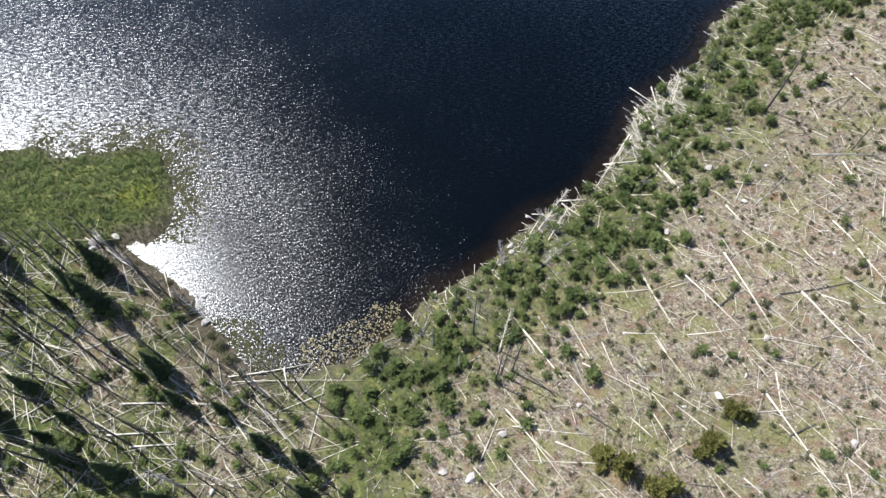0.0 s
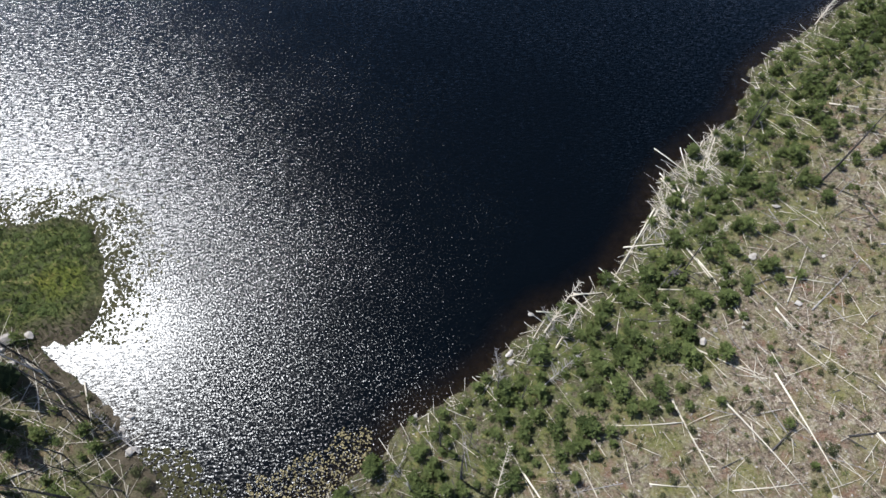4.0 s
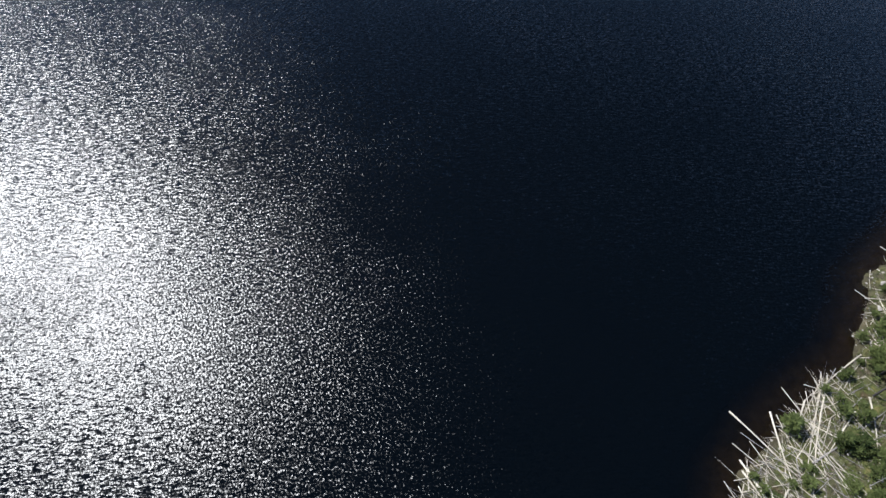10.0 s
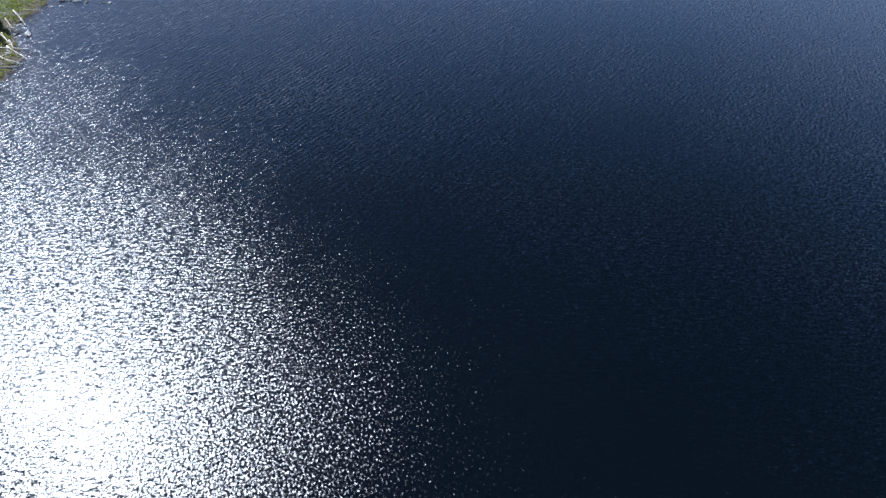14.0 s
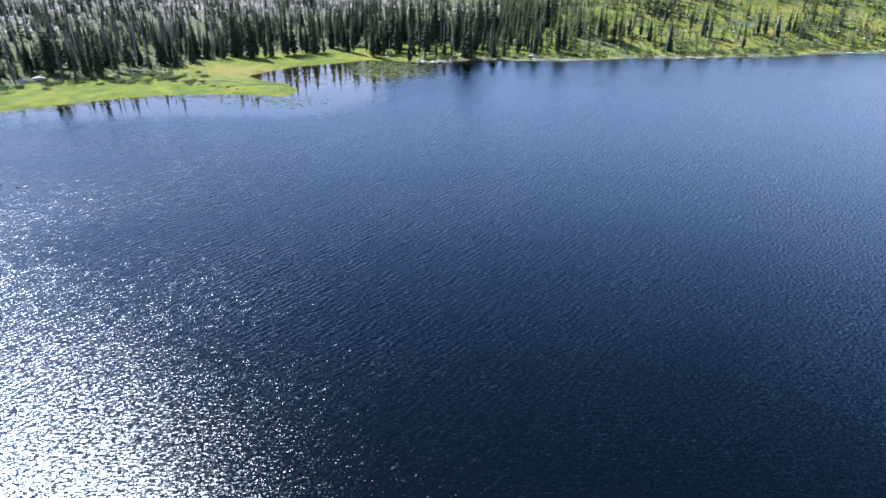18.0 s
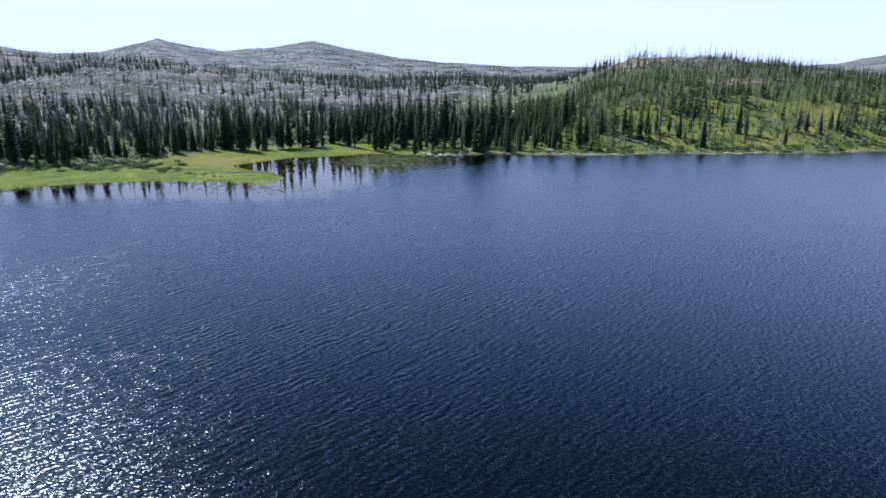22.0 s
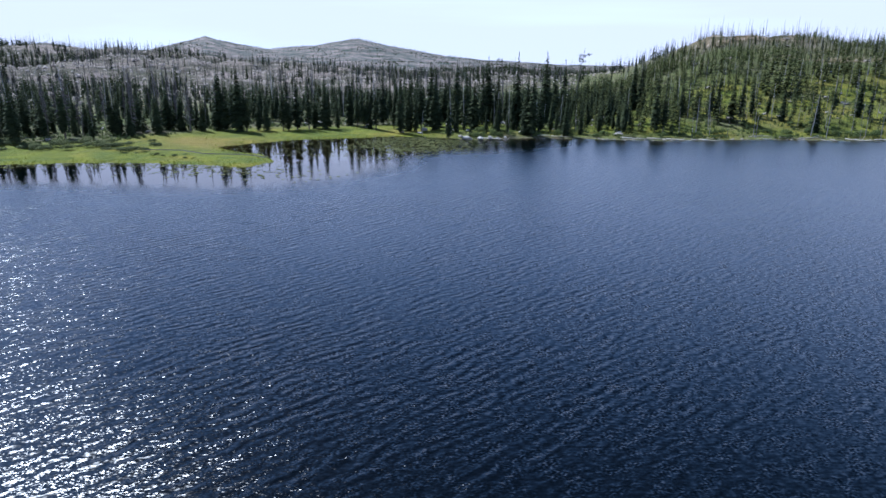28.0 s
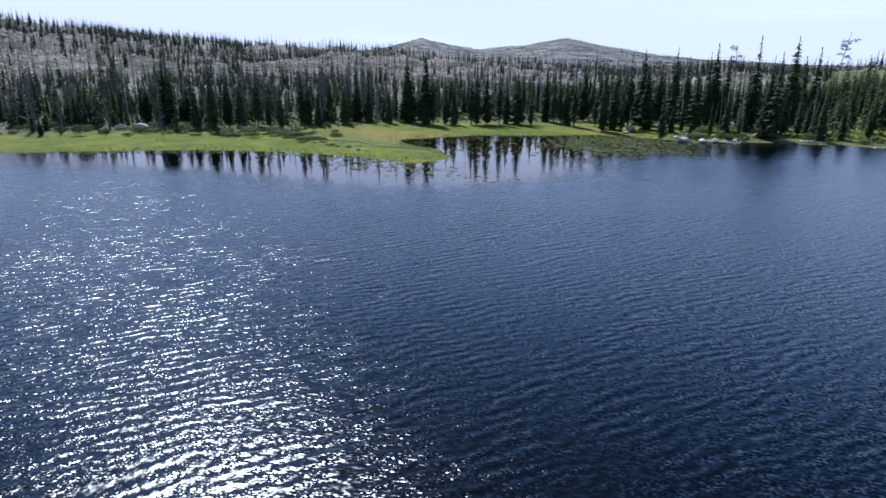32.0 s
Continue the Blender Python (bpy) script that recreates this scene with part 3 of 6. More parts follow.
def build_water():
    step = 2.0
    xs, ys = np.arange(-112, 192, step), np.arange(18, 314, step)
    gx, gy = np.meshgrid(xs, ys)
    x, y = gx.ravel(), gy.ravel()
    d = shore_distance(x, y)
    w = len(xs)
    faces = []
    near = d < 3.5
    for j in range(len(ys) - 1):
        for i in range(w - 1):
            q = (j * w + i, j * w + i + 1, (j + 1) * w + i + 1, (j + 1) * w + i)
            if near[list(q)].any():
                faces.append(q)
    ob = mesh_object("water", np.stack([x, y, 0 * x], 1).tolist(), faces, WATER, True)
    lagoon = smooth(9, 4, np.hypot((x + 33) / 2.1, (y - 249) / 1.6) - 3)
    add_field(ob, "deep", np.minimum(0.25 + 0.75 * smooth(0.0, 6.0, -d), 1 - 0.5 * lagoon))
    lee = smooth(21, 11, -d + 2 * wobble(x, y, 0.08, 3)) * smooth(195, 215, y) * smooth(15, -30, x)
    strip = smooth(5, 0, -d) * smooth(230, 250, y)
    open_lee = 0.45 * smooth(30, 8, -d) * smooth(215, 240, y)
    inlet = 0.62 * smooth(15, 5, np.hypot((x + 36) * 0.9, y - 43))
    open_lee = np.maximum(open_lee, inlet)
    add_field(ob, "open", smooth(90, 165, y))
    add_field(ob, "breeze", 1.0 + smooth(85, 125, y) * (0.5 * smooth(15, -40, x) * smooth(215, 170, y) - 0.1) + 0.12 * smooth(90, 60, y))
    add_field(ob, "slick", np.clip(np.maximum(lagoon, lee), 0, 1))
    add_field(ob, "calm", np.clip(np.maximum(np.maximum(np.maximum(lagoon, lee), strip * 0.5) * 0.97, np.maximum(open_lee, 0)), 0, 0.97))
    return tagged(ob, "dark blue lake water with wind ripples", "water", kind="structure")


ground = build_ground()
water = build_water()

# ---- shapes ----
rnd = random.Random(7)


class Shape:
    """Vertices and faces that become one mesh."""

    def __init__(self):
        self.v, self.f = [], []

    def tube(self, p, q, r0, r1, n=6, cap=True, bend=0.0, steps=1):
        p, q = Vector(p), Vector(q)
        axis = (q - p).normalized()
        side = axis.orthogonal().normalized()
        other = axis.cross(side)
        first = len(self.v)
        for s in range(steps + 1):
            k = s / steps
            c = p.lerp(q, k) + side * bend * math.sin(math.pi * k)
            r = r0 + (r1 - r0) * k
            for i in range(n):
                a = 2 * math.pi * i / n
                self.v.append(c + side * r * math.cos(a) + other * r * math.sin(a))
        for s in range(steps):
            for i in range(n):
                a, b = first + s * n + i, first + s * n + (i + 1) % n
                self.f.append((a, b, b + n, a + n))
        if cap:
            self.f.append(tuple(first + i for i in reversed(range(n))))
            self.f.append(tuple(first + steps * n + i for i in range(n)))

    def kite(self, base, tip, wide, fold):
        base, tip = Vector(base), Vector(tip)
        along = tip - base
        side = along.cross(Vector((0, 0, 1)))
        side = side.normalized() * wide if side.length > 1e-4 else Vector((wide, 0, 0))
        mid = base + along * 0.55 - Vector((0, 0, fold))
        n = len(self.v)
        self.v += [base, mid + side, tip, mid - side]
        self.f += [(n, n + 1, n + 2), (n, n + 2, n + 3)]

    def leaf(self, c, normal, size, spin):
        normal = Vector(normal).normalized()
        a = normal.orthogonal().normalized()
        b = normal.cross(a)
        a, b = a * math.cos(spin) + b * math.sin(spin), b * math.cos(spin) - a * math.sin(spin)
        n = len(self.v)
        c = Vector(c)
        self.v += [c - a * size, c + b * size * 0.55, c + a * size, c - b * size * 0.55]
        self.f += [(n, n + 1, n + 2), (n, n + 2, n + 3)]

    def mesh(self, name, material, soft=False):
        me = bpy.data.meshes.new(name)
        me.from_pydata([tuple(v) for v in self.v], [], self.f)
        me.materials.append(material)
        if soft:
            me.polygons.foreach_set("use_smooth", [True] * len(me.polygons))
        me.update()
        return me

    def arrays(self):
        tris = []
        for f in self.f:
            tris += [(f[0], f[i], f[i + 1]) for i in range(1, len(f) - 1)]
        return np.array([tuple(v) for v in self.v], np.float32), np.array(tris, np.int32)


def joined(name, kinds, places, material, label, category, soft=False):
    """One object of many alike pieces. places: kind, x, y, z, width, height, turn, lean."""
    verts, tris, count = [], [], 0
    for k, x, y, z, w, h, turn, lean in places:
        v, f = kinds[k]
        c, s = math.cos(turn), math.sin(turn)
        px, py, pz = v[:, 0] * w, v[:, 1] * w, v[:, 2] * h
        px = px + pz * lean
        verts.append(np.stack([px * c - py * s + x, px * s + py * c + y, pz + z], 1))
        tris.append(f + count)
        count += len(v)
    verts, tris = np.concatenate(verts), np.concatenate(tris)
    me = bpy.data.meshes.new(name)
    me.vertices.add(len(verts))
    me.vertices.foreach_set("co", verts.ravel().astype(np.float32))
    me.loops.add(len(tris) * 3)
    me.loops.foreach_set("vertex_index", tris.ravel().astype(np.int32))
    me.polygons.add(len(tris))
    me.polygons.foreach_set("loop_start", np.arange(0, len(tris) * 3, 3, dtype=np.int32))
    me.materials.append(material)
    me.update(calc_edges=True)
    me.validate()
    return tagged(new(name, me), label, category, kind="stuff")


def part(name, mesh, parent, label=""):
    ob = new(name, mesh)
    ob.parent = parent
    return tagged(ob, label) if label else ob


def crown_shape(seed, levels=27, per=9, width=0.115, low=0.08, ragged=0.3, droop=0.35):
    """A narrow spire of drooping boughs, one metre high."""
    r = random.Random(seed)
    s = Shape()
    for i in range(levels):
        k = i / (levels - 1)
        z = low + (0.985 - low) * k ** 0.95
        reach = width * ((1 - k) ** 0.8 * 0.97 + 0.03) * (0.55 + 0.45 * min(1, (k + 0.05) * 5))
        turn = r.uniform(0, 6.28)
        n = max(4, round(per * (1 - 0.45 * k)))
        for j in range(n):
            if r.random() < 0.1:
                continue
            a = turn + 6.283 * j / n + r.uniform(-0.3, 0.3)
            d = reach * (1 + r.uniform(-ragged, ragged))
            z0 = z + r.uniform(-0.7, 0.5) / levels
            s.kite((0, 0, z0 + d * 0.12), (math.cos(a) * d, math.sin(a) * d, z0 - d * droop * r.uniform(0.5, 1.5)), d * 0.4, d * 0.16)
    s.kite((0.004, 0, 0.93), (0, 0.003, 1.0), 0.007, 0)
    s.kite((0, 0.004, 0.93), (0.002, 0, 1.0), 0.006, 0)
    return s


def trunk_shape(r0=0.011):
    s = Shape()
    s.tube((0, 0, -0.02), (0, 0, 0.97), r0, r0 * 0.15, 6, True, 0.004, 3)
    return s


CROWNS = [crown_shape(11, 31, 11, 0.14, 0.05), crown_shape(12, 30, 11, 0.115, 0.08), crown_shape(13, 33, 11, 0.17, 0.03), crown_shape(14, 30, 10, 0.10, 0.14, 0.4), crown_shape(15, 31, 11, 0.15, 0.04, 0.35)]
CROWN_MESH = [s.mesh("crown", NEEDLES) for s in CROWNS]
TRUNK_MESH = trunk_shape().mesh("trunk", BARK)


def make_conifer(k):
    e = new("conifer")
    part("trunk", TRUNK_MESH, e)
    part("crown", CROWN_MESH[k], e)
    return tagged(e, "tall narrow dark green fir on the far lake shore", "tree", "firs of the far shore")


def put(ob, x, y, h, w=None, z=None, lean=0.0, turn=None, first=False):
    w = h if w is None else w
    z = at_ground(x, y) - 0.05 if z is None else z
    m = Matrix.Translation((x, y, z)) @ Euler((lean, lean * 0.6, rnd.uniform(0, 6.28) if turn is None else turn)).to_matrix().to_4x4()
    c = copy_thing(ob, m)
    c.scale = (w, w, h)
    return c


def retire(ob):
    for o in (*ob.children_recursive, ob):
        bpy.data.objects.remove(o)


firs = [make_conifer(k) for k in range(5)]


def spire(x, y, h):
    put(firs[rnd.choice((0, 1, 3, 4))], x, y, h, h * rnd.uniform(0.95, 1.2))


def hill_fir(x, y, h):
    c = put(firs[rnd.choice((0, 1, 3))], x, y, h, h * rnd.uniform(0.9, 1.15))
    tagged(c, "dark narrow fir standing on the grassy hill", "tree", "firs of the hill")


# ---- fallen trunks, snags and boulders of the near shores ----
def fallen(x1, y1, x2, y2, r, material):
    """A fallen trunk from its butt to its top, lying on the ground with stubs of its limbs."""
    d = math.hypot(x2 - x1, y2 - y1)
    z1, z2 = max(at_ground(x1, y1), 0.0), max(at_ground(x2, y2), 0.0)
    q = random.Random(int(x1 * 131 + y1 * 17))
    e = new("fallen_log")
    s = Shape()
    ln = math.hypot(d, z2 - z1)
    s.tube((0, 0, 0), (ln, 0, 0), r * 0.75, r * 0.25, 7, True, q.uniform(-0.025, 0.025) * ln, 4)
    body = part("log_trunk", s.mesh("log_trunk", material, True), e)
    if ln > 2.2:
        for _ in range(q.randint(1, 4)):
            b = Shape()
            k = q.uniform(0.45, 0.95) * ln
            a = q.uniform(-0.2, 3.3)
            o = q.uniform(0.35, 0.9)
            b.tube((k, 0, 0), (k + o * 0.5, math.cos(a) * o, math.sin(a) * o), r * 0.28, r * 0.08, 4)
            part("limb_stub", b.mesh("limb_stub", material), e)
    m = Matrix.Translation((x1, y1, z1 + r * 0.75 + 0.03)) @ Euler((0, -math.atan2(z2 - z1, d), math.atan2(y2 - y1, x2 - x1))).to_matrix().to_4x4()
    e.matrix_world = m
    words = {"bleached_wood": "bleached bare fallen pine trunk on the lake shore", "charred_wood": "blackened burnt fallen trunk on the lake shore",
             "weathered_grey_wood": "weathered grey fallen trunk on the lake shore"}
    return tagged(e, words[material.name], "log", "fallen logs of the shore")


def rock_mesh(seed, material, flat=0.65):
    bm = bmesh.new()
    bmesh.ops.create_icosphere(bm, subdivisions=3, radius=0.5)
    r = random.Random(seed)
    cuts = [(Vector((r.uniform(-1, 1), r.uniform(-1, 1), r.uniform(-0.4, 1))).normalized(), r.uniform(0.26, 0.4)) for _ in range(12)]
    for v in bm.verts:
        for nrm, at in cuts:
            over = v.co.dot(nrm) - at
            if over > 0:
                v.co -= nrm * over
        v.co *= 1 + 0.07 * noise.noise(v.co * 4 + Vector((seed, 0, 0)))
        v.co.z *= flat
    me = bpy.data.meshes.new("boulder")
    bm.to_mesh(me)
    bm.free()
    me.materials.append(material)
    return me


TAN_ROCKS = [rock_mesh(s, TANROCK, f) for s, f in ((4, 0.6), (18, 0.5))]
ROCKS = [rock_mesh(s, GRANITE, f) for s, f in ((3, 0.7), (8, 0.55), (14, 0.8), (21, 0.6), (33, 0.5))]
WET_ROCKS = [rock_mesh(s, WETSTONE, f) for s, f in ((5, 0.45), (9, 0.55))]


def boulder(x, y, w, meshes=None, label="pale rounded granite boulder among grass and logs", z=None):
    ob = new("boulder", (meshes or ROCKS)[rnd.randrange(len(meshes or ROCKS))])
    z = max(at_ground(x, y), -0.05) if z is None else z
    ob.matrix_world = pose(x, y, z + w * 0.14, rnd.uniform(-8, 8), rnd.uniform(-8, 8), rnd.uniform(0, 360))
    w *= 0.8
    ob.scale = (w * 1.15, w * rnd.uniform(0.5, 0.85), w * rnd.uniform(0.45, 0.8))
    return tagged(ob, label, "boulder", "boulders of the shore")


def snag_shape(seed, limbs=16, reach=0.09):
    """A dead standing trunk one metre high: trunk, and bare limbs apart."""
    r = random.Random(seed)
    t, b = Shape(), Shape()
    lean = r.uniform(-0.03, 0.03)
    t.tube((0, 0, -0.03), (lean, 0.01, 1.0), 0.0125, 0.003, 6, True, r.uniform(-0.01, 0.01), 3)
    for _ in range(limbs):
        z = r.uniform(0.25, 0.95)
        a = r.uniform(0, 6.28)
        d = reach * (1.15 - z) * r.uniform(0.5, 1.3) + 0.015
        b.tube((lean * z, 0, z), (lean * z + math.cos(a) * d, math.sin(a) * d, z + d * r.uniform(-0.5, 0.4)), 0.003, 0.0008, 3, False)
    return t, b


SNAGS = [snag_shape(s) for s in (2, 5, 9, 12)]
snags = {}
for mat in (CHARRED, SILVER):
    for k, (t, b) in enumerate(SNAGS):
        e = new("dead_tree")
        part("trunk", t.mesh("trunk", mat), e)
        tagged(part("branchwork", b.mesh("branchwork", mat), e), kind="stuff")
        what = "charred black standing dead pine with bare limbs" if mat is CHARRED else "silver grey standing dead pine with bare limbs"
        snags[mat.name, k] = tagged(e, what, "dead tree", "dead standing trees")


def dead_crown(seed):
    """Fine bare twigs left on a dead fir, one metre high."""
    r = random.Random(seed)
    s = Shape()
    for i in range(150):
        k = r.random() ** 0.8
        z = 0.16 + 0.82 * k
        a, d = r.uniform(0, 6.28), 0.085 * (1.05 - k) ** 0.7 * r.uniform(0.5, 1.25)
        c, n = (math.cos(a), math.sin(a)), len(s.v)
        s.v += [Vector((0, 0, z + 0.004)), Vector((c[0] * d, c[1] * d, z - d * r.uniform(-0.2, 0.6))), Vector((c[0] * d * 0.55, c[1] * d * 0.55, z - 0.022))]
        s.f.append((n, n + 1, n + 2))
    return s


dead_firs = []
for k in range(3):
    e = new("dead_fir")
    part("trunk", SNAGS[k][0].mesh("trunk", DEADWOOD), e)
    tagged(part("twigwork", dead_crown(31 + k).mesh("twigwork", DEADWOOD), e), kind="stuff")
    dead_firs.append(tagged(e, "grey-brown dead fir still holding its fine twigs", "dead tree", "dead firs behind the meadow"))


def sparse_pine(x, y, h, lean):
    """A thin leaning pine with a few tufts of needles on bare limbs near its top."""
    r = random.Random(int(x * 10))
    e = new("sparse_pine")
    s = Shape()
    s.tube((0, 0, -0.3), (lean * h, 0, h), 0.16, 0.04, 6, True, 0.1, 4)
    part("trunk", s.mesh("trunk", DEADWOOD), e)
    for i in range(11):
        k = r.uniform(0.62, 0.98)
        a, d = r.uniform(0, 6.28), r.uniform(0.5, 1.5)
        b = Shape()
        tip = Vector((lean * h * k + math.cos(a) * d, math.sin(a) * d, h * k + r.uniform(-0.1, 0.5)))
        b.tube((lean * h * k, 0, h * k), tip, 0.04, 0.015, 4, False)
        bough = part("limb", b.mesh("limb", DEADWOOD), e)
        f = Shape()
        for _ in range(38):
            v = Vector((r.gauss(0, 0.3), r.gauss(0, 0.3), r.gauss(0, 0.14)))
            f.leaf(tip + v, (r.gauss(0, 1), r.gauss(0, 1), 1), r.uniform(0.1, 0.2), r.uniform(0, 3))
        part("needle_tuft", f.mesh("needle_tuft", NEEDLES), bough)
    e.matrix_world = pose(x, y, at_ground(x, y))
    return tagged(e, "thin leaning pine with sparse tufts of needles", "tree")


def snag_at(x, y, h, material, lean=0.05):
    return put(snags[material.name, rnd.randrange(4)], x, y, h, h, lean=rnd.uniform(-lean, lean))


fallen(26.4, 38.1, 28.8, 29.2, 0.16, BLEACHED)
fallen(31.4, 38.0, 37.0, 27.8, 0.16, BLEACHED)
fallen(37.7, 40.5, 40.2, 28.8, 0.16, BLEACHED)
fallen(45.2, 33.7, 50.5, 22.0, 0.16, BLEACHED)
fallen(9.7, 31.4, 14.5, 22.9, 0.16, BLEACHED)
fallen(36.7, 20.4, 40.3, 8.8, 0.16, BLEACHED)
fallen(53.9, 39.4, 55.3, 33.9, 0.16, BLEACHED)
fallen(22.3, 29.3, 26.4, 28.9, 0.11, BLEACHED)
fallen(19.6, 28.2, 20.6, 23.5, 0.11, BLEACHED)
fallen(16.8, 25.5, 24.0, 20.6, 0.11, BLEACHED)
fallen(22.0, 22.9, 26.4, 19.8, 0.11, BLEACHED)
fallen(7.1, 20.2, 13.3, 10.9, 0.11, BLEACHED)
fallen(7.7, 18.1, 16.6, 16.6, 0.11, BLEACHED)
fallen(12.4, 16.0, 16.2, 14.1, 0.11, BLEACHED)
fallen(3.9, 14.5, 6.2, 19.3, 0.11, BLEACHED)
fallen(47.3, 33.0, 51.8, 30.7, 0.11, BLEACHED)
fallen(34.3, 41.5, 37.1, 40.0, 0.11, BLEACHED)
fallen(47.5, 40.1, 49.2, 36.0, 0.11, BLEACHED)
fallen(38.6, 22.9, 37.6, 17.6, 0.11, BLEACHED)
fallen(41.8, 11.2, 41.4, 8.7, 0.11, BLEACHED)
fallen(30.0, 28.5, 37.0, 29.1, 0.11, BLEACHED)
fallen(31.6, 11.2, 33.3, 9.0, 0.11, BLEACHED)
fallen(8.9, 22.0, 10.3, 17.7, 0.11, BLEACHED)
fallen(42.5, 33.5, 52.8, 34.7, 0.15, CHARRED)
fallen(34.6, 32.1, 38.3, 35.0, 0.15, CHARRED)
fallen(16.7, 18.9, 19.9, 16.3, 0.15, CHARRED)
fallen(37.7, 15.5, 40.7, 16.6, 0.15, CHARRED)
fallen(-0.4, 17.5, 2.7, 17.8, 0.15, CHARRED)
fallen(33.1, 55.8, 35.4, 49.3, 0.16, BLEACHED)
fallen(65.0, 72.1, 67.1, 66.5, 0.16, BLEACHED)
fallen(56.5, 80.2, 63.3, 77.6, 0.16, BLEACHED)
fallen(49.7, 73.0, 51.0, 70.8, 0.16, BLEACHED)
fallen(40.0, 48.3, 41.3, 45.5, 0.16, BLEACHED)
fallen(52.6, 44.2, 53.9, 40.1, 0.16, BLEACHED)
fallen(57.3, 54.1, 57.5, 49.3, 0.16, BLEACHED)
fallen(53.8, 55.9, 63.4, 54.7, 0.13, SILVER)
fallen(43.7, 47.8, 50.7, 53.8, 0.13, SILVER)
fallen(53.9, 69.9, 59.6, 69.2, 0.13, SILVER)
fallen(52.5, 45.4, 55.4, 46.9, 0.13, SILVER)
fallen(31.5, 74.2, 36.0, 68.2, 0.11, BLEACHED)
fallen(35.1, 74.3, 35.3, 66.7, 0.11, BLEACHED)
fallen(31.5, 70.0, 33.8, 64.7, 0.11, BLEACHED)
fallen(31.5, 69.1, 34.1, 63.4, 0.11, BLEACHED)
fallen(40.2, 75.8, 36.4, 67.0, 0.11, BLEACHED)
fallen(38.5, 75.5, 36.5, 72.3, 0.11, BLEACHED)
fallen(44.9, 80.1, 38.5, 75.5, 0.11, BLEACHED)
fallen(38.3, 67.0, 35.0, 63.4, 0.11, BLEACHED)
fallen(34.7, 67.6, 31.5, 63.1, 0.11, BLEACHED)
fallen(44.0, 75.8, 42.7, 71.0, 0.11, BLEACHED)
fallen(36.4, 66.1, 35.9, 63.0, 0.11, BLEACHED)
fallen(37.8, 66.4, 37.7, 63.0, 0.11, BLEACHED)
fallen(40.1, 76.4, 36.2, 68.2, 0.11, BLEACHED)
fallen(42.3, 74.4, 38.6, 70.4, 0.11, BLEACHED)
fallen(37.3, 69.8, 45.0, 74.6, 0.13, SILVER)
fallen(29.8, 64.2, 23.0, 54.0, 0.16, BLEACHED)
fallen(30.2, 63.9, 24.0, 55.0, 0.16, BLEACHED)
fallen(24.9, 58.4, 31.2, 58.5, 0.16, BLEACHED)
fallen(21.4, 54.1, 23.3, 53.4, 0.16, BLEACHED)
fallen(17.8, 51.9, 21.5, 52.0, 0.16, BLEACHED)
fallen(17.7, 51.5, 20.3, 48.6, 0.16, BLEACHED)
fallen(24.0, 52.6, 20.5, 48.4, 0.16, BLEACHED)
fallen(32.4, 57.8, 34.4, 51.9, 0.16, BLEACHED)
fallen(35.0, 50.6, 36.7, 45.7, 0.16, BLEACHED)
fallen(31.9, 69.2, 35.1, 60.9, 0.16, BLEACHED)
fallen(33.1, 67.9, 34.0, 62.0, 0.16, BLEACHED)
fallen(13.1, 49.7, 17.4, 49.0, 0.11, BLEACHED)
fallen(14.0, 48.5, 10.9, 43.4, 0.11, BLEACHED)
fallen(30.4, 43.9, 36.8, 39.6, 0.11, BLEACHED)
fallen(41.3, 52.6, 47.2, 50.9, 0.11, BLEACHED)
fallen(40.1, 48.5, 41.0, 45.4, 0.11, BLEACHED)
fallen(38.0, 43.5, 38.7, 39.9, 0.11, BLEACHED)
fallen(41.0, 43.8, 43.5, 40.4, 0.11, BLEACHED)
fallen(34.9, 59.2, 36.1, 55.1, 0.11, BLEACHED)
fallen(35.3, 58.4, 35.9, 55.5, 0.11, BLEACHED)
fallen(27.8, 52.0, 33.0, 51.6, 0.11, BLEACHED)
fallen(37.1, 51.2, 41.0, 52.4, 0.14, CHARRED)
fallen(30.7, 54.6, 33.4, 51.9, 0.14, CHARRED)
fallen(15.0, 45.2, 17.4, 48.5, 0.14, CHARRED)
fallen(-41.1, 18.5, -33.4, 18.8, 0.17, BLEACHED)
fallen(-27.1, 25.1, -10.0, 24.9, 0.09, BLEACHED)
fallen(-52.5, 30.4, -48.6, 26.2, 0.15, BLEACHED)
fallen(-26.9, 21.1, -20.7, 13.7, 0.15, BLEACHED)
fallen(-30.5, 25.3, -22.7, 21.0, 0.15, BLEACHED)
fallen(-27.7, 25.8, -17.4, 27.5, 0.15, BLEACHED)
fallen(-20.8, 26.8, -19.9, 23.7, 0.15, BLEACHED)
fallen(-52.0, 30.4, -46.7, 28.8, 0.15, BLEACHED)
fallen(-32.0, 23.6, -27.3, 17.8, 0.15, BLEACHED)
fallen(-33.5, 17.0, -29.1, 13.0, 0.15, BLEACHED)
fallen(-38.0, 17.1, -30.4, 17.4, 0.15, BLEACHED)
fallen(-40.5, 22.4, -27.1, 22.1, 0.15, BLEACHED)
fallen(-51.9, 20.9, -48.5, 23.5, 0.15, BLEACHED)
fallen(-49.4, 20.2, -45.4, 22.3, 0.15, BLEACHED)
fallen(-51.4, 45.0, -46.0, 38.3, 0.15, BLEACHED)
fallen(-56.7, 27.4, -53.3, 25.0, 0.15, BLEACHED)
fallen(-46.6, 43.8, -43.5, 41.9, 0.15, BLEACHED)
fallen(-39.2, 41.4, -35.4, 33.1, 0.15, BLEACHED)

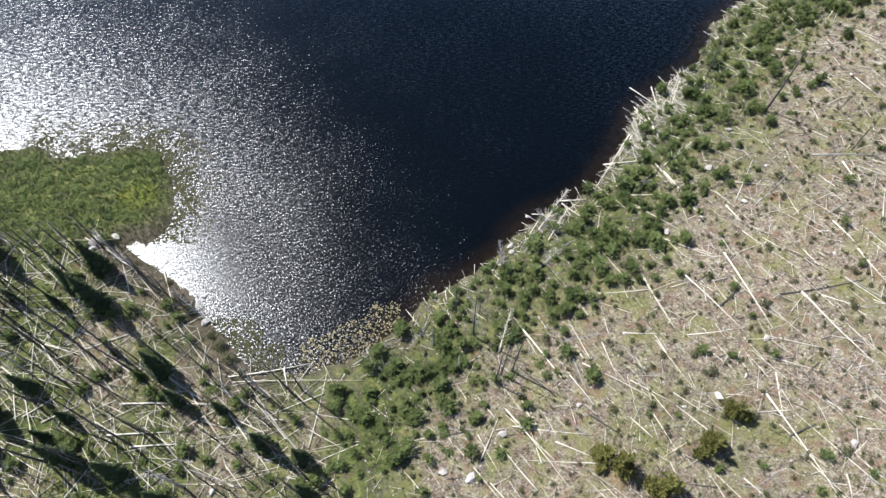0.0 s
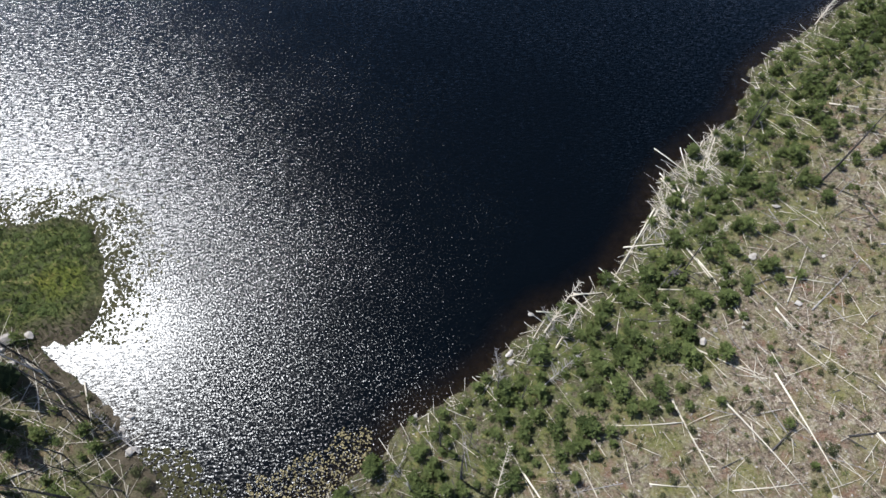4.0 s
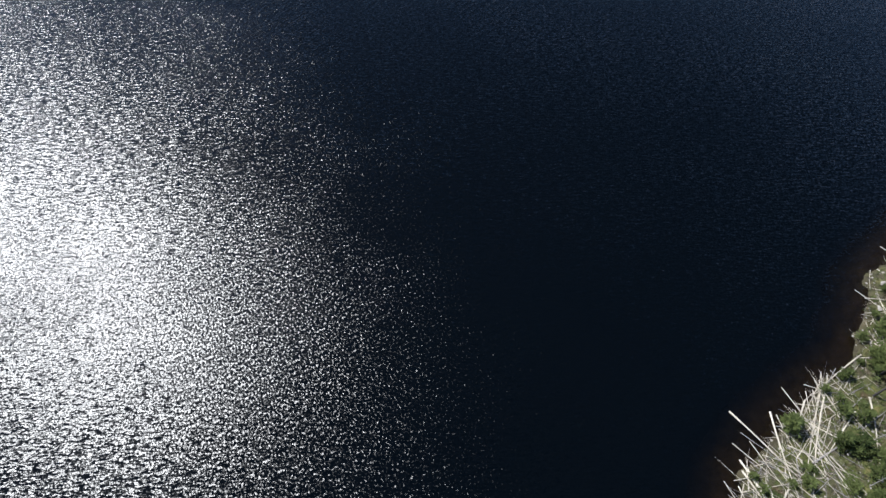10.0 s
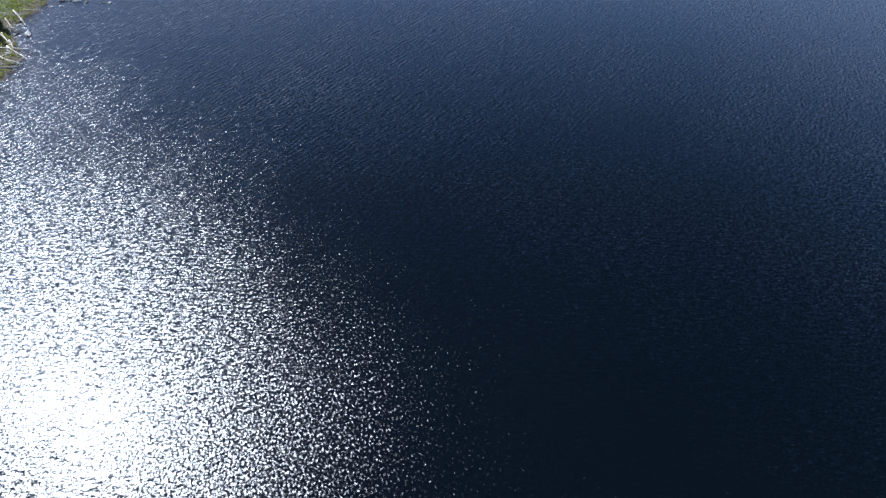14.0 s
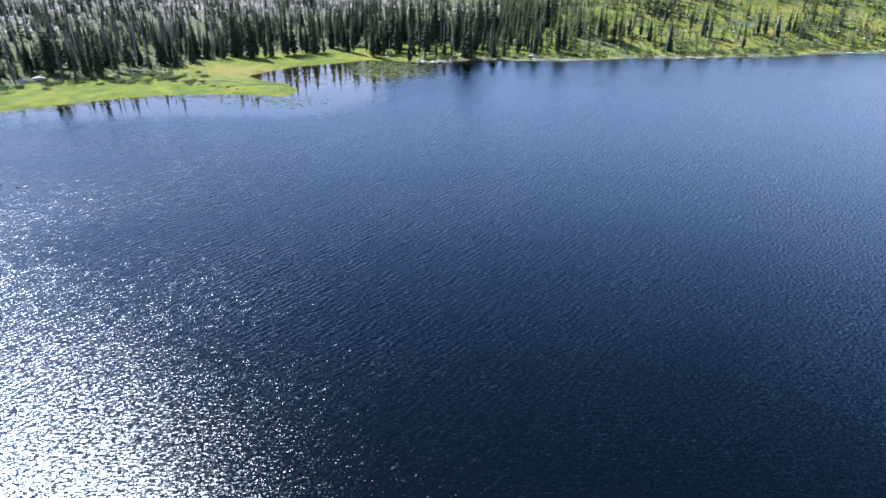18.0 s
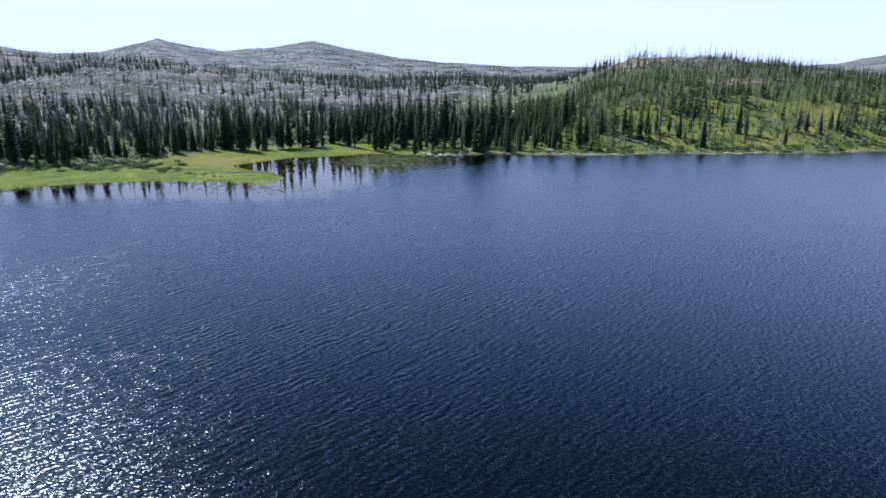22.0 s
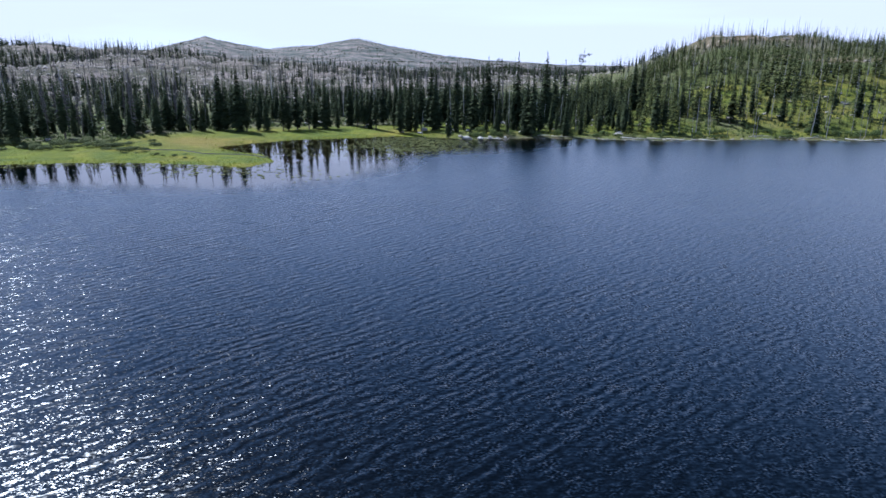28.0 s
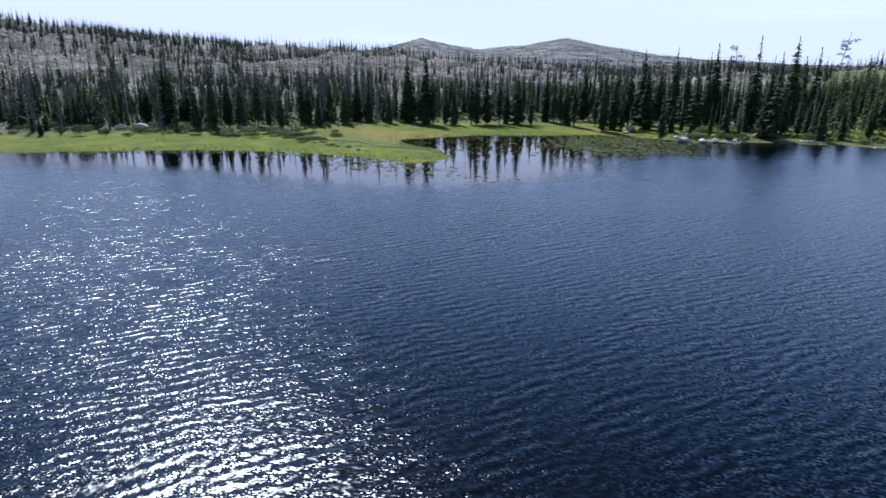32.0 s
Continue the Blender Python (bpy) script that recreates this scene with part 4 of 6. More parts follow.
boulder(6.5, 17.3, 1.50)
boulder(-0.6, 13.3, 1.60)
boulder(2.6, 12.5, 1.80)
boulder(31.4, 20.3, 1.60)
boulder(39.0, 27.5, 1.40)
boulder(43.7, 14.3, 1.50)
boulder(-1.2, 37.2, 1.10)
boulder(-27.3, 11.8, 1.40)
boulder(-47.2, 47.0, 1.70)
boulder(-48.2, 43.1, 1.50)
boulder(-49.9, 45.1, 1.50)
boulder(15.7, 20.1, 1.10)
boulder(27.4, 19.4, 0.80)
boulder(35.1, 22.7, 0.90)
boulder(50.9, 38.9, 1.00)
boulder(49.7, 23.7, 0.80)
boulder(40.2, 24.3, 0.70)
boulder(-35.3, 13.8, 0.90)
boulder(-45.8, 13.1, 0.80)
boulder(-52.1, 14.8, 1.00)
boulder(12.5, 49.3, 1.00)
boulder(9.6, 44.3, 1.60)
boulder(9.7, 43.2, 1.50)
boulder(42.5, 48.8, 1.30)
boulder(39.5, 55.5, 1.70)
boulder(44.1, 62.6, 1.50)
boulder(31.3, 44.7, 1.60)
boulder(53.7, 92.9, 1.30)
boulder(52.7, 92.0, 1.00)
boulder(49.6, 87.9, 1.00)
boulder(48.2, 85.0, 0.90)
boulder(51.0, 90.0, 0.80)
boulder(32.9, 46.1, 0.90)
boulder(36.0, 46.1, 0.80)
boulder(47.2, 54.8, 0.80)

snag_at(50.7, 66.2, 14.2, CHARRED)
snag_at(59.3, 56.1, 8.2, CHARRED)
snag_at(68.4, 81.6, 5.5, CHARRED)
snag_at(31.5, 54.6, 7.8, CHARRED)
snag_at(58.0, 82.4, 3.2, CHARRED)
snag_at(60.4, 64.3, 6.0, CHARRED)
snag_at(44.5, 76.0, 9.2, CHARRED)
snag_at(1.6, 33.8, 9.0, CHARRED)
snag_at(6.8, 24.6, 10.5, CHARRED)
snag_at(6.0, 23.7, 10.5, CHARRED)
snag_at(8.2, 25.0, 10.8, CHARRED)
snag_at(8.1, 40.1, 6.2, CHARRED)
snag_at(3.7, 30.2, 11.8, CHARRED)

# tall firs of the far shore
spire(-95.2, 217.9, 3.6)
spire(-77.3, 245.0, 11.0)
spire(-78.6, 252.0, 7.0)
spire(-73.1, 251.6, 10.3)
spire(-72.3, 252.3, 8.1)
spire(-71.8, 255.3, 9.1)
spire(-73.0, 258.9, 7.0)
spire(-66.7, 255.6, 8.2)
spire(-69.4, 263.0, 9.6)
spire(-65.9, 261.8, 7.1)
spire(-61.3, 262.0, 7.2)
spire(-59.5, 265.5, 13.2)
spire(-57.6, 264.3, 10.2)
spire(-54.5, 263.9, 13.0)
spire(-53.4, 264.5, 9.3)
spire(-51.6, 266.1, 7.3)
spire(-50.3, 266.8, 7.8)
spire(-46.6, 268.7, 11.1)
spire(-47.5, 268.3, 9.3)
spire(-45.2, 270.0, 10.8)
spire(-43.1, 270.9, 10.5)
spire(-42.7, 273.3, 7.8)
spire(-40.3, 272.7, 9.8)
spire(-38.0, 273.6, 6.4)
spire(-37.7, 280.7, 10.2)
spire(-35.1, 277.9, 10.8)
spire(-33.4, 276.9, 7.4)
spire(-31.9, 276.3, 7.4)
spire(-30.0, 274.3, 10.0)
spire(-31.6, 284.8, 11.7)
spire(-26.8, 276.3, 7.6)
spire(-23.9, 270.9, 11.8)
spire(-23.1, 274.2, 8.7)
spire(-20.8, 275.3, 12.6)
spire(-20.6, 284.0, 13.5)
spire(-18.2, 276.9, 11.5)
spire(-19.3, 293.0, 10.9)
spire(-17.1, 295.9, 14.0)
spire(-13.3, 266.0, 8.4)
spire(-13.7, 288.4, 12.4)
spire(-10.7, 280.7, 10.6)
spire(-10.4, 290.4, 13.2)
spire(-10.0, 296.4, 14.6)
spire(-8.0, 299.2, 12.3)
spire(-5.1, 289.4, 9.5)
spire(-3.2, 285.5, 10.7)
spire(-2.1, 282.1, 15.6)
spire(0.6, 273.8, 12.5)
spire(1.7, 272.3, 13.0)
spire(0.5, 273.2, 9.2)
spire(3.1, 294.3, 15.6)
spire(4.6, 309.9, 12.6)
spire(6.9, 313.4, 14.3)
spire(-79.7, 237.2, 11.5)
spire(-82.6, 236.3, 7.4)
spire(-89.3, 249.1, 11.1)
spire(-82.1, 232.0, 3.6)
spire(-83.6, 247.1, 8.2)
spire(-78.5, 248.7, 5.6)
spire(-92.8, 238.7, 12.5)
spire(-90.4, 237.7, 11.7)
spire(-91.7, 236.9, 10.8)
spire(-21.4, 273.6, 7.8)
spire(-15.1, 282.6, 8.5)
spire(2.8, 279.3, 8.1)

# firs standing out on the hillside
hill_fir(23.6, 314.1, 12.7)
hill_fir(25.3, 313.0, 12.9)
hill_fir(25.2, 280.9, 12.1)
hill_fir(26.8, 281.2, 10.3)
hill_fir(32.0, 294.7, 8.1)
hill_fir(37.7, 293.4, 10.4)
hill_fir(39.0, 293.2, 9.8)
hill_fir(43.0, 290.4, 11.0)
hill_fir(46.3, 295.8, 8.1)
hill_fir(49.7, 296.1, 7.3)
hill_fir(60.3, 314.6, 8.1)
hill_fir(56.1, 286.7, 8.4)
hill_fir(66.0, 306.6, 7.1)
hill_fir(68.3, 299.6, 9.7)
hill_fir(69.1, 296.1, 8.4)
hill_fir(77.4, 297.3, 3.2)
hill_fir(76.6, 289.5, 7.4)
hill_fir(84.6, 303.0, 7.9)
hill_fir(85.7, 300.8, 7.9)
hill_fir(89.7, 302.3, 7.1)
hill_fir(6.2, 309.0, 7.6)
hill_fir(10.0, 302.1, 8.5)
hill_fir(12.2, 288.6, 6.7)
hill_fir(17.0, 290.5, 5.7)
hill_fir(14.8, 324.0, 7.3)
hill_fir(20.2, 286.8, 5.3)
hill_fir(94.7, 307.7, 6.8)
hill_fir(95.3, 305.2, 8.1)
hill_fir(51.8, 293.5, 7.3)
hill_fir(41.7, 292.7, 10.5)

# trees along the top of the rocky knob
snag_at(40.3, 395.0, 7.6, SILVER)
hill_fir(43.2, 394.6, 7.1)
hill_fir(46.8, 394.1, 7.1)
snag_at(48.4, 393.9, 7.6, SILVER)
hill_fir(55.8, 392.8, 6.4)
hill_fir(58.0, 392.4, 4.6)
snag_at(53.0, 393.2, 5.3, SILVER)
hill_fir(61.8, 391.7, 4.8)
hill_fir(68.8, 390.2, 2.8)
snag_at(71.6, 389.6, 3.3, SILVER)
hill_fir(74.1, 388.9, 2.8)
hill_fir(80.1, 387.4, 3.4)
snag_at(83.6, 386.4, 4.6, SILVER)
hill_fir(85.3, 385.9, 5.2)
hill_fir(88.1, 385.1, 4.9)
snag_at(93.5, 383.4, 4.8, SILVER)
hill_fir(95.3, 382.8, 4.3)
hill_fir(102.1, 380.4, 4.8)
snag_at(107.5, 378.4, 6.9, SILVER)
hill_fir(109.8, 377.5, 7.1)
hill_fir(111.3, 376.9, 7.2)
snag_at(116.7, 374.6, 4.6, SILVER)
hill_fir(122.8, 371.9, 5.4)


def brush_shape(seed):
    r = random.Random(seed)
    b = Shape()
    for _ in range(80):
        z = r.uniform(0.2, 0.98)
        a = r.uniform(0, 6.28)
        d = 0.22 * (1.1 - z) * r.uniform(0.4, 1.3) + 0.03
        b.tube((0, 0, z), (math.cos(a) * d, math.sin(a) * d, z + d * r.uniform(0.0, 0.7)), 0.005, 0.0015, 3, False)
    return b


brush = [s.mesh("dead_limbs", m) for s, m in ((brush_shape(3), SILVER), (brush_shape(6), BLEACHED))]
brush_trunk = [SNAGS[0][0].mesh("trunk", SILVER), SNAGS[1][0].mesh("trunk", BLEACHED)]


def downed(x, y, ln, turn):
    """A whole dead tree on the ground with its grey brush of limbs."""
    k = rnd.randrange(2)
    e = new("downed_tree")
    part("trunk", brush_trunk[k], e)
    tagged(part("branchwork", brush[k], e), kind="stuff")
    e.matrix_world = Matrix.Translation((x, y, max(at_ground(x, y), 0) + 0.35)) @ Euler((0, radians(84), turn)).to_matrix().to_4x4()
    e.scale = (ln, ln, ln)
    return tagged(e, "grey dead tree lying with its brushy bare limbs", "dead tree", "downed trees of the shore")


downed(15.0, 44.8, 5.9, 0.98)
downed(11.6, 43.2, 5.3, 0.89)
downed(33.5, 56.9, 6.0, 0.67)
downed(31.4, 61.7, 4.4, 1.75)
downed(16.2, 45.2, 5.3, 2.10)
downed(6.9, 28.0, 5.7, 1.23)
downed(12.7, 39.8, 6.3, 0.67)
downed(8.8, 38.7, 6.1, 1.72)
downed(-2.2, 32.7, 4.4, -2.15)
downed(13.9, 46.9, 7.8, 0.91)
downed(60.9, 98.4, 7.2, 0.84)
downed(51.3, 85.6, 1.4, 0.14)
downed(-38.4, 28.2, 3.7, -1.93)
downed(-46.0, 25.1, 3.4, 2.88)
downed(-31.1, 33.5, 7.7, 2.51)
downed(-11.7, 27.1, 5.5, 0.51)
downed(-10.7, 25.3, 4.9, 0.45)


def root_wad(x, y, w):
    r = random.Random(5)
    e = new("root_wad")
    s = Shape()
    for i in range(15):
        a = i * 0.42
        s = Shape()
        s.tube((0, 0, 0.45), (math.cos(a) * r.uniform(0.6, 1.1), r.uniform(-0.25, 0.25), 0.45 + math.sin(a) * r.uniform(0.5, 0.9)), 0.1, 0.025, 5)
        part("root", s.mesh("root", CHARRED), e)
    c = Shape()
    c.tube((0, -0.25, 0.45), (0, 0.25, 0.5), 0.34, 0.24, 10, True, 0.0, 2)
    part("stump", c.mesh("stump", CHARRED), e)
    e.matrix_world = pose(x, y, at_ground(x, y) + 0.1, 0, 0, 40)
    e.scale = (w, w, w)
    return tagged(e, "dark upturned root wad of a fallen tree", "root wad")


root_wad(29.8, 53.6, 1.6)

# ---- young pines and shrubs of the near shores ----
def tuft_shape(seed, whorls=8, wide=0.5, heads=1, size=1.0, sprays=5):
    """A bushy young pine, one metre high: upswept boughs set with sprays of needles."""
    r = random.Random(seed)
    s = Shape()
    tops = [(0.0, 0.0, 1.0)] + [(r.uniform(-0.32, 0.32), r.uniform(-0.32, 0.32), r.uniform(0.45, 0.8)) for _ in range(heads - 1)]
    for hx, hy, top in tops:
        for i in range(whorls):
            k = (i + r.uniform(-0.3, 0.3)) / whorls
            z = top * (0.06 + 0.86 * max(k, 0))
            reach = wide * top * (1 - max(k, 0)) ** 0.75 * (0.65 + 0.35 * min(1, k * 4 + 0.3)) + 0.03
            n = r.randint(4, 6)
            turn = r.uniform(0, 6.28)
            for j in range(n):
                a = turn + 6.283 * j / n + r.uniform(-0.35, 0.35)
                d = reach * r.uniform(0.55, 1.15)
                rise = r.uniform(0.2, 0.75)
                for q in (0.4, 0.72, 1.0):
                    c = Vector((hx + math.cos(a) * d * q, hy + math.sin(a) * d * q, z + d * q * rise))
                    for _ in range(sprays):
                        b = a + r.gauss(0, 0.9)
                        tip = c + Vector((math.cos(b), math.sin(b), r.uniform(-0.15, 1.1))) * r.uniform(0.07, 0.15) * size
                        side = Vector((-math.sin(b), math.cos(b), r.uniform(-0.5, 0.5))) * r.uniform(0.02, 0.036) * size
                        m = len(s.v)
                        s.v += [c - side, c + side, tip]
                        s.f.append((m, m + 1, m + 2))
    return s


def dome_shape(seed, n=420, flat=0.7):
    """A leafy shrub about one metre wide."""
    r = random.Random(seed)
    s = Shape()
    lumps = [(r.uniform(-0.26, 0.26), r.uniform(-0.26, 0.26), r.uniform(0.16, 0.34), r.uniform(0.16, 0.3)) for _ in range(7)]
    for i in range(n):
        x, y, z, q = lumps[i % 7]
        d = Vector((r.gauss(0, 1), r.gauss(0, 1), abs(r.gauss(0, 1)) * 0.9 - 0.2)).normalized()
        c = Vector((x, y, z)) + d * q * r.uniform(0.7, 1.05)
        c.z = max(c.z * flat * 1.5, 0.03)
        s.leaf(c, d + Vector((r.uniform(-0.6, 0.6), r.uniform(-0.6, 0.6), r.uniform(-0.2, 0.6))), r.uniform(0.03, 0.065), r.uniform(0, 3))
    return s


PINES = [tuft_shape(s, n, w, h) for s, n, w, h in ((1, 8, 0.5, 1), (4, 9, 0.42, 2), (6, 7, 0.6, 2), (8, 9, 0.36, 1))]
DOMES = [dome_shape(s, 420, f) for s, f in ((2, 0.6), (3, 0.75), (5, 0.5))]
STEM = Shape()
STEM.tube((0, 0, -0.05), (0, 0, 0.6), 0.035, 0.012, 5)
stem_mesh = STEM.mesh("stem", BARK)
pine_kinds = []
for s in PINES:
    e = new("young_pine")
    part("stem", stem_mesh, e)
    part("crown", s.mesh("crown", PINE), e)
    pine_kinds.append(tagged(e, "bushy bright green young pine among fallen logs", "young pine", "young pines of the burnt shore"))
shrub_kinds = {}
for mat, what in ((SHRUB, "low rounded green shrub on the dry shore"), (DRYBUSH, "low dull olive shrub on bare earth")):
    shrub_kinds[mat.name] = [tagged(new("shrub", s.mesh("shrub", mat)), what, "shrub", "shrubs of the near shore") for s in DOMES]


def scatter(seed, count, box, test, apart):
    """Places in a box that pass the test, at least so far apart."""
    r = random.Random(seed)
    xs = np.array([r.uniform(box[0], box[1]) for _ in range(count * 14)])
    ys = np.array([r.uniform(box[2], box[3]) for _ in range(count * 14)])
    d = shore_distance(xs, ys)
    got, cells = [], {}
    for x, y, dd in zip(xs, ys, d):
        if len(got) >= count:
            break
        if dd <= 0 or r.random() > test(x, y, dd):
            continue
        c = (int(x // apart), int(y // apart))
        if any((x - a) ** 2 + (y - b) ** 2 < apart * apart for i in (-1, 0, 1) for j in (-1, 0, 1) for a, b in cells.get((c[0] + i, c[1] + j), ())):
            continue
        cells.setdefault(c, []).append((x, y))
        got.append((x, y, dd))
    return got


def right_side(x, y):
    return x + 0.3 * (y - 30) > -18


def band_test(x, y, d):
    if not right_side(x, y):
        return 0
    w = math.exp(-((d - 7) / 6.5) ** 2)
    clump = 0.5 + 0.5 * math.sin(x * 0.55 + 2 * math.sin(y * 0.31)) * math.cos(y * 0.47 + x * 0.21)
    return w * (0.12 + 0.88 * clump)


def dry_test(x, y, d):
    return 0.5 if right_side(x, y) and d > 8 else 0.0


def left_test(x, y, d):
    if x < -84 + 9 * math.sin(y * 0.31) or y < 3 + 5 * math.sin(x * 0.23):
        return 0.0
    return 0.6 if not right_side(x, y) and d > 1.5 and not (x < -38 and y > 47) else 0.0


for x, y, d in scatter(1, 295, (-14, 85, -4, 112), band_test, 1.25):
    h = rnd.uniform(1.0, 2.5)
    put(pine_kinds[rnd.randrange(4)], x, y, h, h * rnd.uniform(0.9, 1.35))
for x, y, d in scatter(2, 90, (-14, 85, -4, 112), band_test, 1.5):
    put(shrub_kinds["shrub_leaves"][rnd.randrange(3)], x, y, rnd.uniform(0.8, 1.5), rnd.uniform(1.0, 2.2))
for x, y, d in scatter(3, 150, (-8, 85, -4, 112), dry_test, 2.6):
    w = rnd.uniform(0.6, 1.7)
    put(shrub_kinds["dull_shrub_leaves"][rnd.randrange(3)], x, y, w * 1.1, w)
for x, y, d in scatter(6, 60, (-95, -5, -4, 66), left_test, 2.0):
    put(shrub_kinds["shrub_leaves"][rnd.randrange(3)], x, y, rnd.uniform(0.8, 1.6), rnd.uniform(1.2, 2.4))
young_fir = new("young_fir")
part("stem", stem_mesh, young_fir)
part("crown", tuft_shape(77, 9, 0.42, 7, 0.6, 8).mesh("crown", OLIVE), young_fir)
tagged(young_fir, "olive green young fir casting deep shade on dry earth", "young fir", "young firs")
put(young_fir, 18.6, 13.0, 5.4, 3.5)
put(young_fir, 22.7, 10.5, 5.6, 3.5)
put(young_fir, 28.6, 14.6, 4.6, 3.3)
put(young_fir, 32.6, 18.3, 3.6, 2.9)
put(young_fir, 17.0, 13.9, 2.8, 2.8)
retire(young_fir)

for x, y, w in ((-29.5, 30.0, 1.8), (-27.8, 28.0, 2.2), (-30.8, 31.5, 1.5), (-26.0, 26.2, 1.6), (-36.0, 37.0, 1.6), (-34.5, 35.0, 1.9), (-38.0, 39.4, 1.3)):
    put(shrub_kinds["dull_shrub_leaves"][rnd.randrange(3)], x, y, w, w)

# standing firs and dead trees of the left shore
for x, y, d in scatter(7, 84, (-95, -6, -6, 60), lambda x, y, d: 0.8 if not right_side(x, y + 4) and d > 2.5 and not (x < -38 and y > 46) else 0, 2.4):
    h = rnd.uniform(3.5, 10)
    c = put(firs[rnd.choice((0, 2, 4))], x, y, h, h * 1.05)
    tagged(c, "dark green fir standing among fallen trunks", "tree", "firs of the near shore")
for x, y, d in scatter(8, 190, (-95, -2, -6, 60), lambda x, y, d: 0.8 if not right_side(x, y + 2) and d > 1.5 and not (x < -38 and y > 46) else 0, 2.2):
    snag_at(x, y, rnd.uniform(5, 14), CHARRED if rnd.random() < 0.7 else SILVER)
for x, y, d in scatter(9, 22, (-4, 80, 20, 110), band_test, 3):
    snag_at(x, y, rnd.uniform(2.5, 7), CHARRED if rnd.random() < 0.6 else SILVER)
for x, y, w in ((-49.6, 46.2, 3.2), (-47.9, 43.1, 2.2), (-32.0, 33.6, 1.8), (-33.0, 37.4, 1.2), (-33.6, 36.0, 0.9)):
    boulder(x, y, w, label="grey-green lichened slab at the marsh's edge")
# dense shore growth past the left bank
for x1, y1, x2, y2, w in ((-63.3, 162.1, -60.4, 159.8, 0.13), (-59.1, 157.8, -54.2, 154.7, 0.14), (-61.4, 156.5, -55.4, 153.2, 0.16), (-60.0, 154.6, -56.2, 152.6, 0.1),
                          (-58.8, 150.3, -55.6, 146.9, 0.15), (-58.4, 155.0, -57.3, 156.2, 0.1)):
    fallen(x1, y1, x2, y2, w, BLEACHED)
fallen(-58.6, 151.4, -53.9, 152.8, 0.2, SILVER)
boulder(-60.9, 163.1, 1.3, WET_ROCKS, "dark rock standing in the shallows by the bank", -0.1)
boulder(-55.3, 154.3, 0.9, WET_ROCKS, "dark rock standing in the shallows by the bank", -0.1)
boulder(-65.0, 167.9, 1.4, WET_ROCKS, "dark rock standing in the shallows by the bank", -0.1)
for x, y, h in ((-64.0, 160.8, 5.5), (-59.6, 152.4, 5.0), (-63.4, 163.3, 4.0), (-60.5, 155.2, 3.2), (-61.0, 149.5, 6.0), (-58.2, 147.6, 2.6), (-62.5, 153.0, 6.5), (-65.5, 157.0, 7.0), (-60.2, 145.0, 5.0)):
    c = put(firs[rnd.randrange(5)], x, y, h, h * 1.3)
    tagged(c, "dark green fir over fallen logs at the water", "tree", "firs of the near shore")
for x, y, d in scatter(10, 14, (-85, -52, 130, 172), lambda x, y, d: 1 if 1.0 < d < 22 else 0, 2.0):
    c = put(firs[rnd.randrange(5)], x, y, rnd.uniform(3, 8))
for x, y, d in scatter(12, 26, (-66, -52, 138, 170), lambda x, y, d: 1 if 0.3 < d < 4 else 0, 1.2):
    a = rnd.uniform(-0.9, 0.4)
    ln = rnd.uniform(2.5, 6)
    fallen(x - ln * 0.5 * math.cos(a), y - ln * 0.5 * math.sin(a), x + ln * 0.5 * math.cos(a), y + ln * 0.5 * math.sin(a), rnd.uniform(0.08, 0.15), BLEACHED if rnd.random() < 0.7 else SILVER)

# random windfall between the larger trunks
for x, y, d in scatter(13, 120, (-6, 82, 0, 110), lambda x, y, d: 0.8 if right_side(x, y) else 0, 1.6):
    a = rnd.gauss(2.2, 0.45) if rnd.random() < 0.75 else rnd.uniform(0, 3.14)
    ln = rnd.uniform(3.0, 10.0)
    dx, dy = ln * 0.5 * math.cos(a), ln * 0.5 * math.sin(a)
    if d > ln * 0.4:
        fallen(x - dx, y - dy, x + dx, y + dy, rnd.uniform(0.06, 0.12), rnd.choice((BLEACHED, BLEACHED, BLEACHED, SILVER, CHARRED)))
for x, y, d in scatter(14, 110, (-90, -8, -4, 58), left_test, 1.6):
    a = rnd.gauss(2.4, 0.7)
    ln = rnd.uniform(4.0, 12.0)
    dx, dy = ln * 0.5 * math.cos(a), ln * 0.5 * math.sin(a)
    fallen(x - dx, y - dy, x + dx, y + dy, rnd.uniform(0.07, 0.13), rnd.choice((BLEACHED, BLEACHED, SILVER, CHARRED)))


# ---- litter of the near shores: sticks, stones, grass tufts ----
def stick_kind(seed):
    s = Shape()
    s.tube((-0.5, 0, 0.03), (0.5, 0, 0.05), 0.016, 0.005, 4, False, 0.03 * (seed - 1), 2)
    return s.arrays()


def stone_kind(seed):
    r = random.Random(seed)
    s = Shape()
    for i in range(6):
        a = i * 1.047
        s.v.append(Vector((0.5 * math.cos(a) * r.uniform(0.7, 1), 0.5 * math.sin(a) * r.uniform(0.7, 1), 0)))
    for i in range(6):
        s.v.append(s.v[i] * 0.6 + Vector((0, 0, r.uniform(0.25, 0.4))))
    s.f = [(i, (i + 1) % 6, (i + 1) % 6 + 6, i + 6) for i in range(6)] + [tuple(range(6, 12))]
    return s.arrays()


def grass_kind(seed, n=9):
    r = random.Random(seed)
    s = Shape()
    for i in range(n):
        a = r.uniform(0, 6.28)
        x, y = r.uniform(-0.2, 0.2), r.uniform(-0.2, 0.2)
        k = len(s.v)
        w = 0.05
        s.v += [Vector((x - w * math.sin(a), y + w * math.cos(a), 0)), Vector((x + w * math.sin(a), y - w * math.cos(a), 0)),
                Vector((x + 0.3 * math.cos(a) * r.uniform(0.4, 1.3), y + 0.3 * math.sin(a) * r.uniform(0.4, 1.3), r.uniform(0.6, 1.0)))]
        s.f.append((k, k + 1, k + 2))
    return s.arrays()


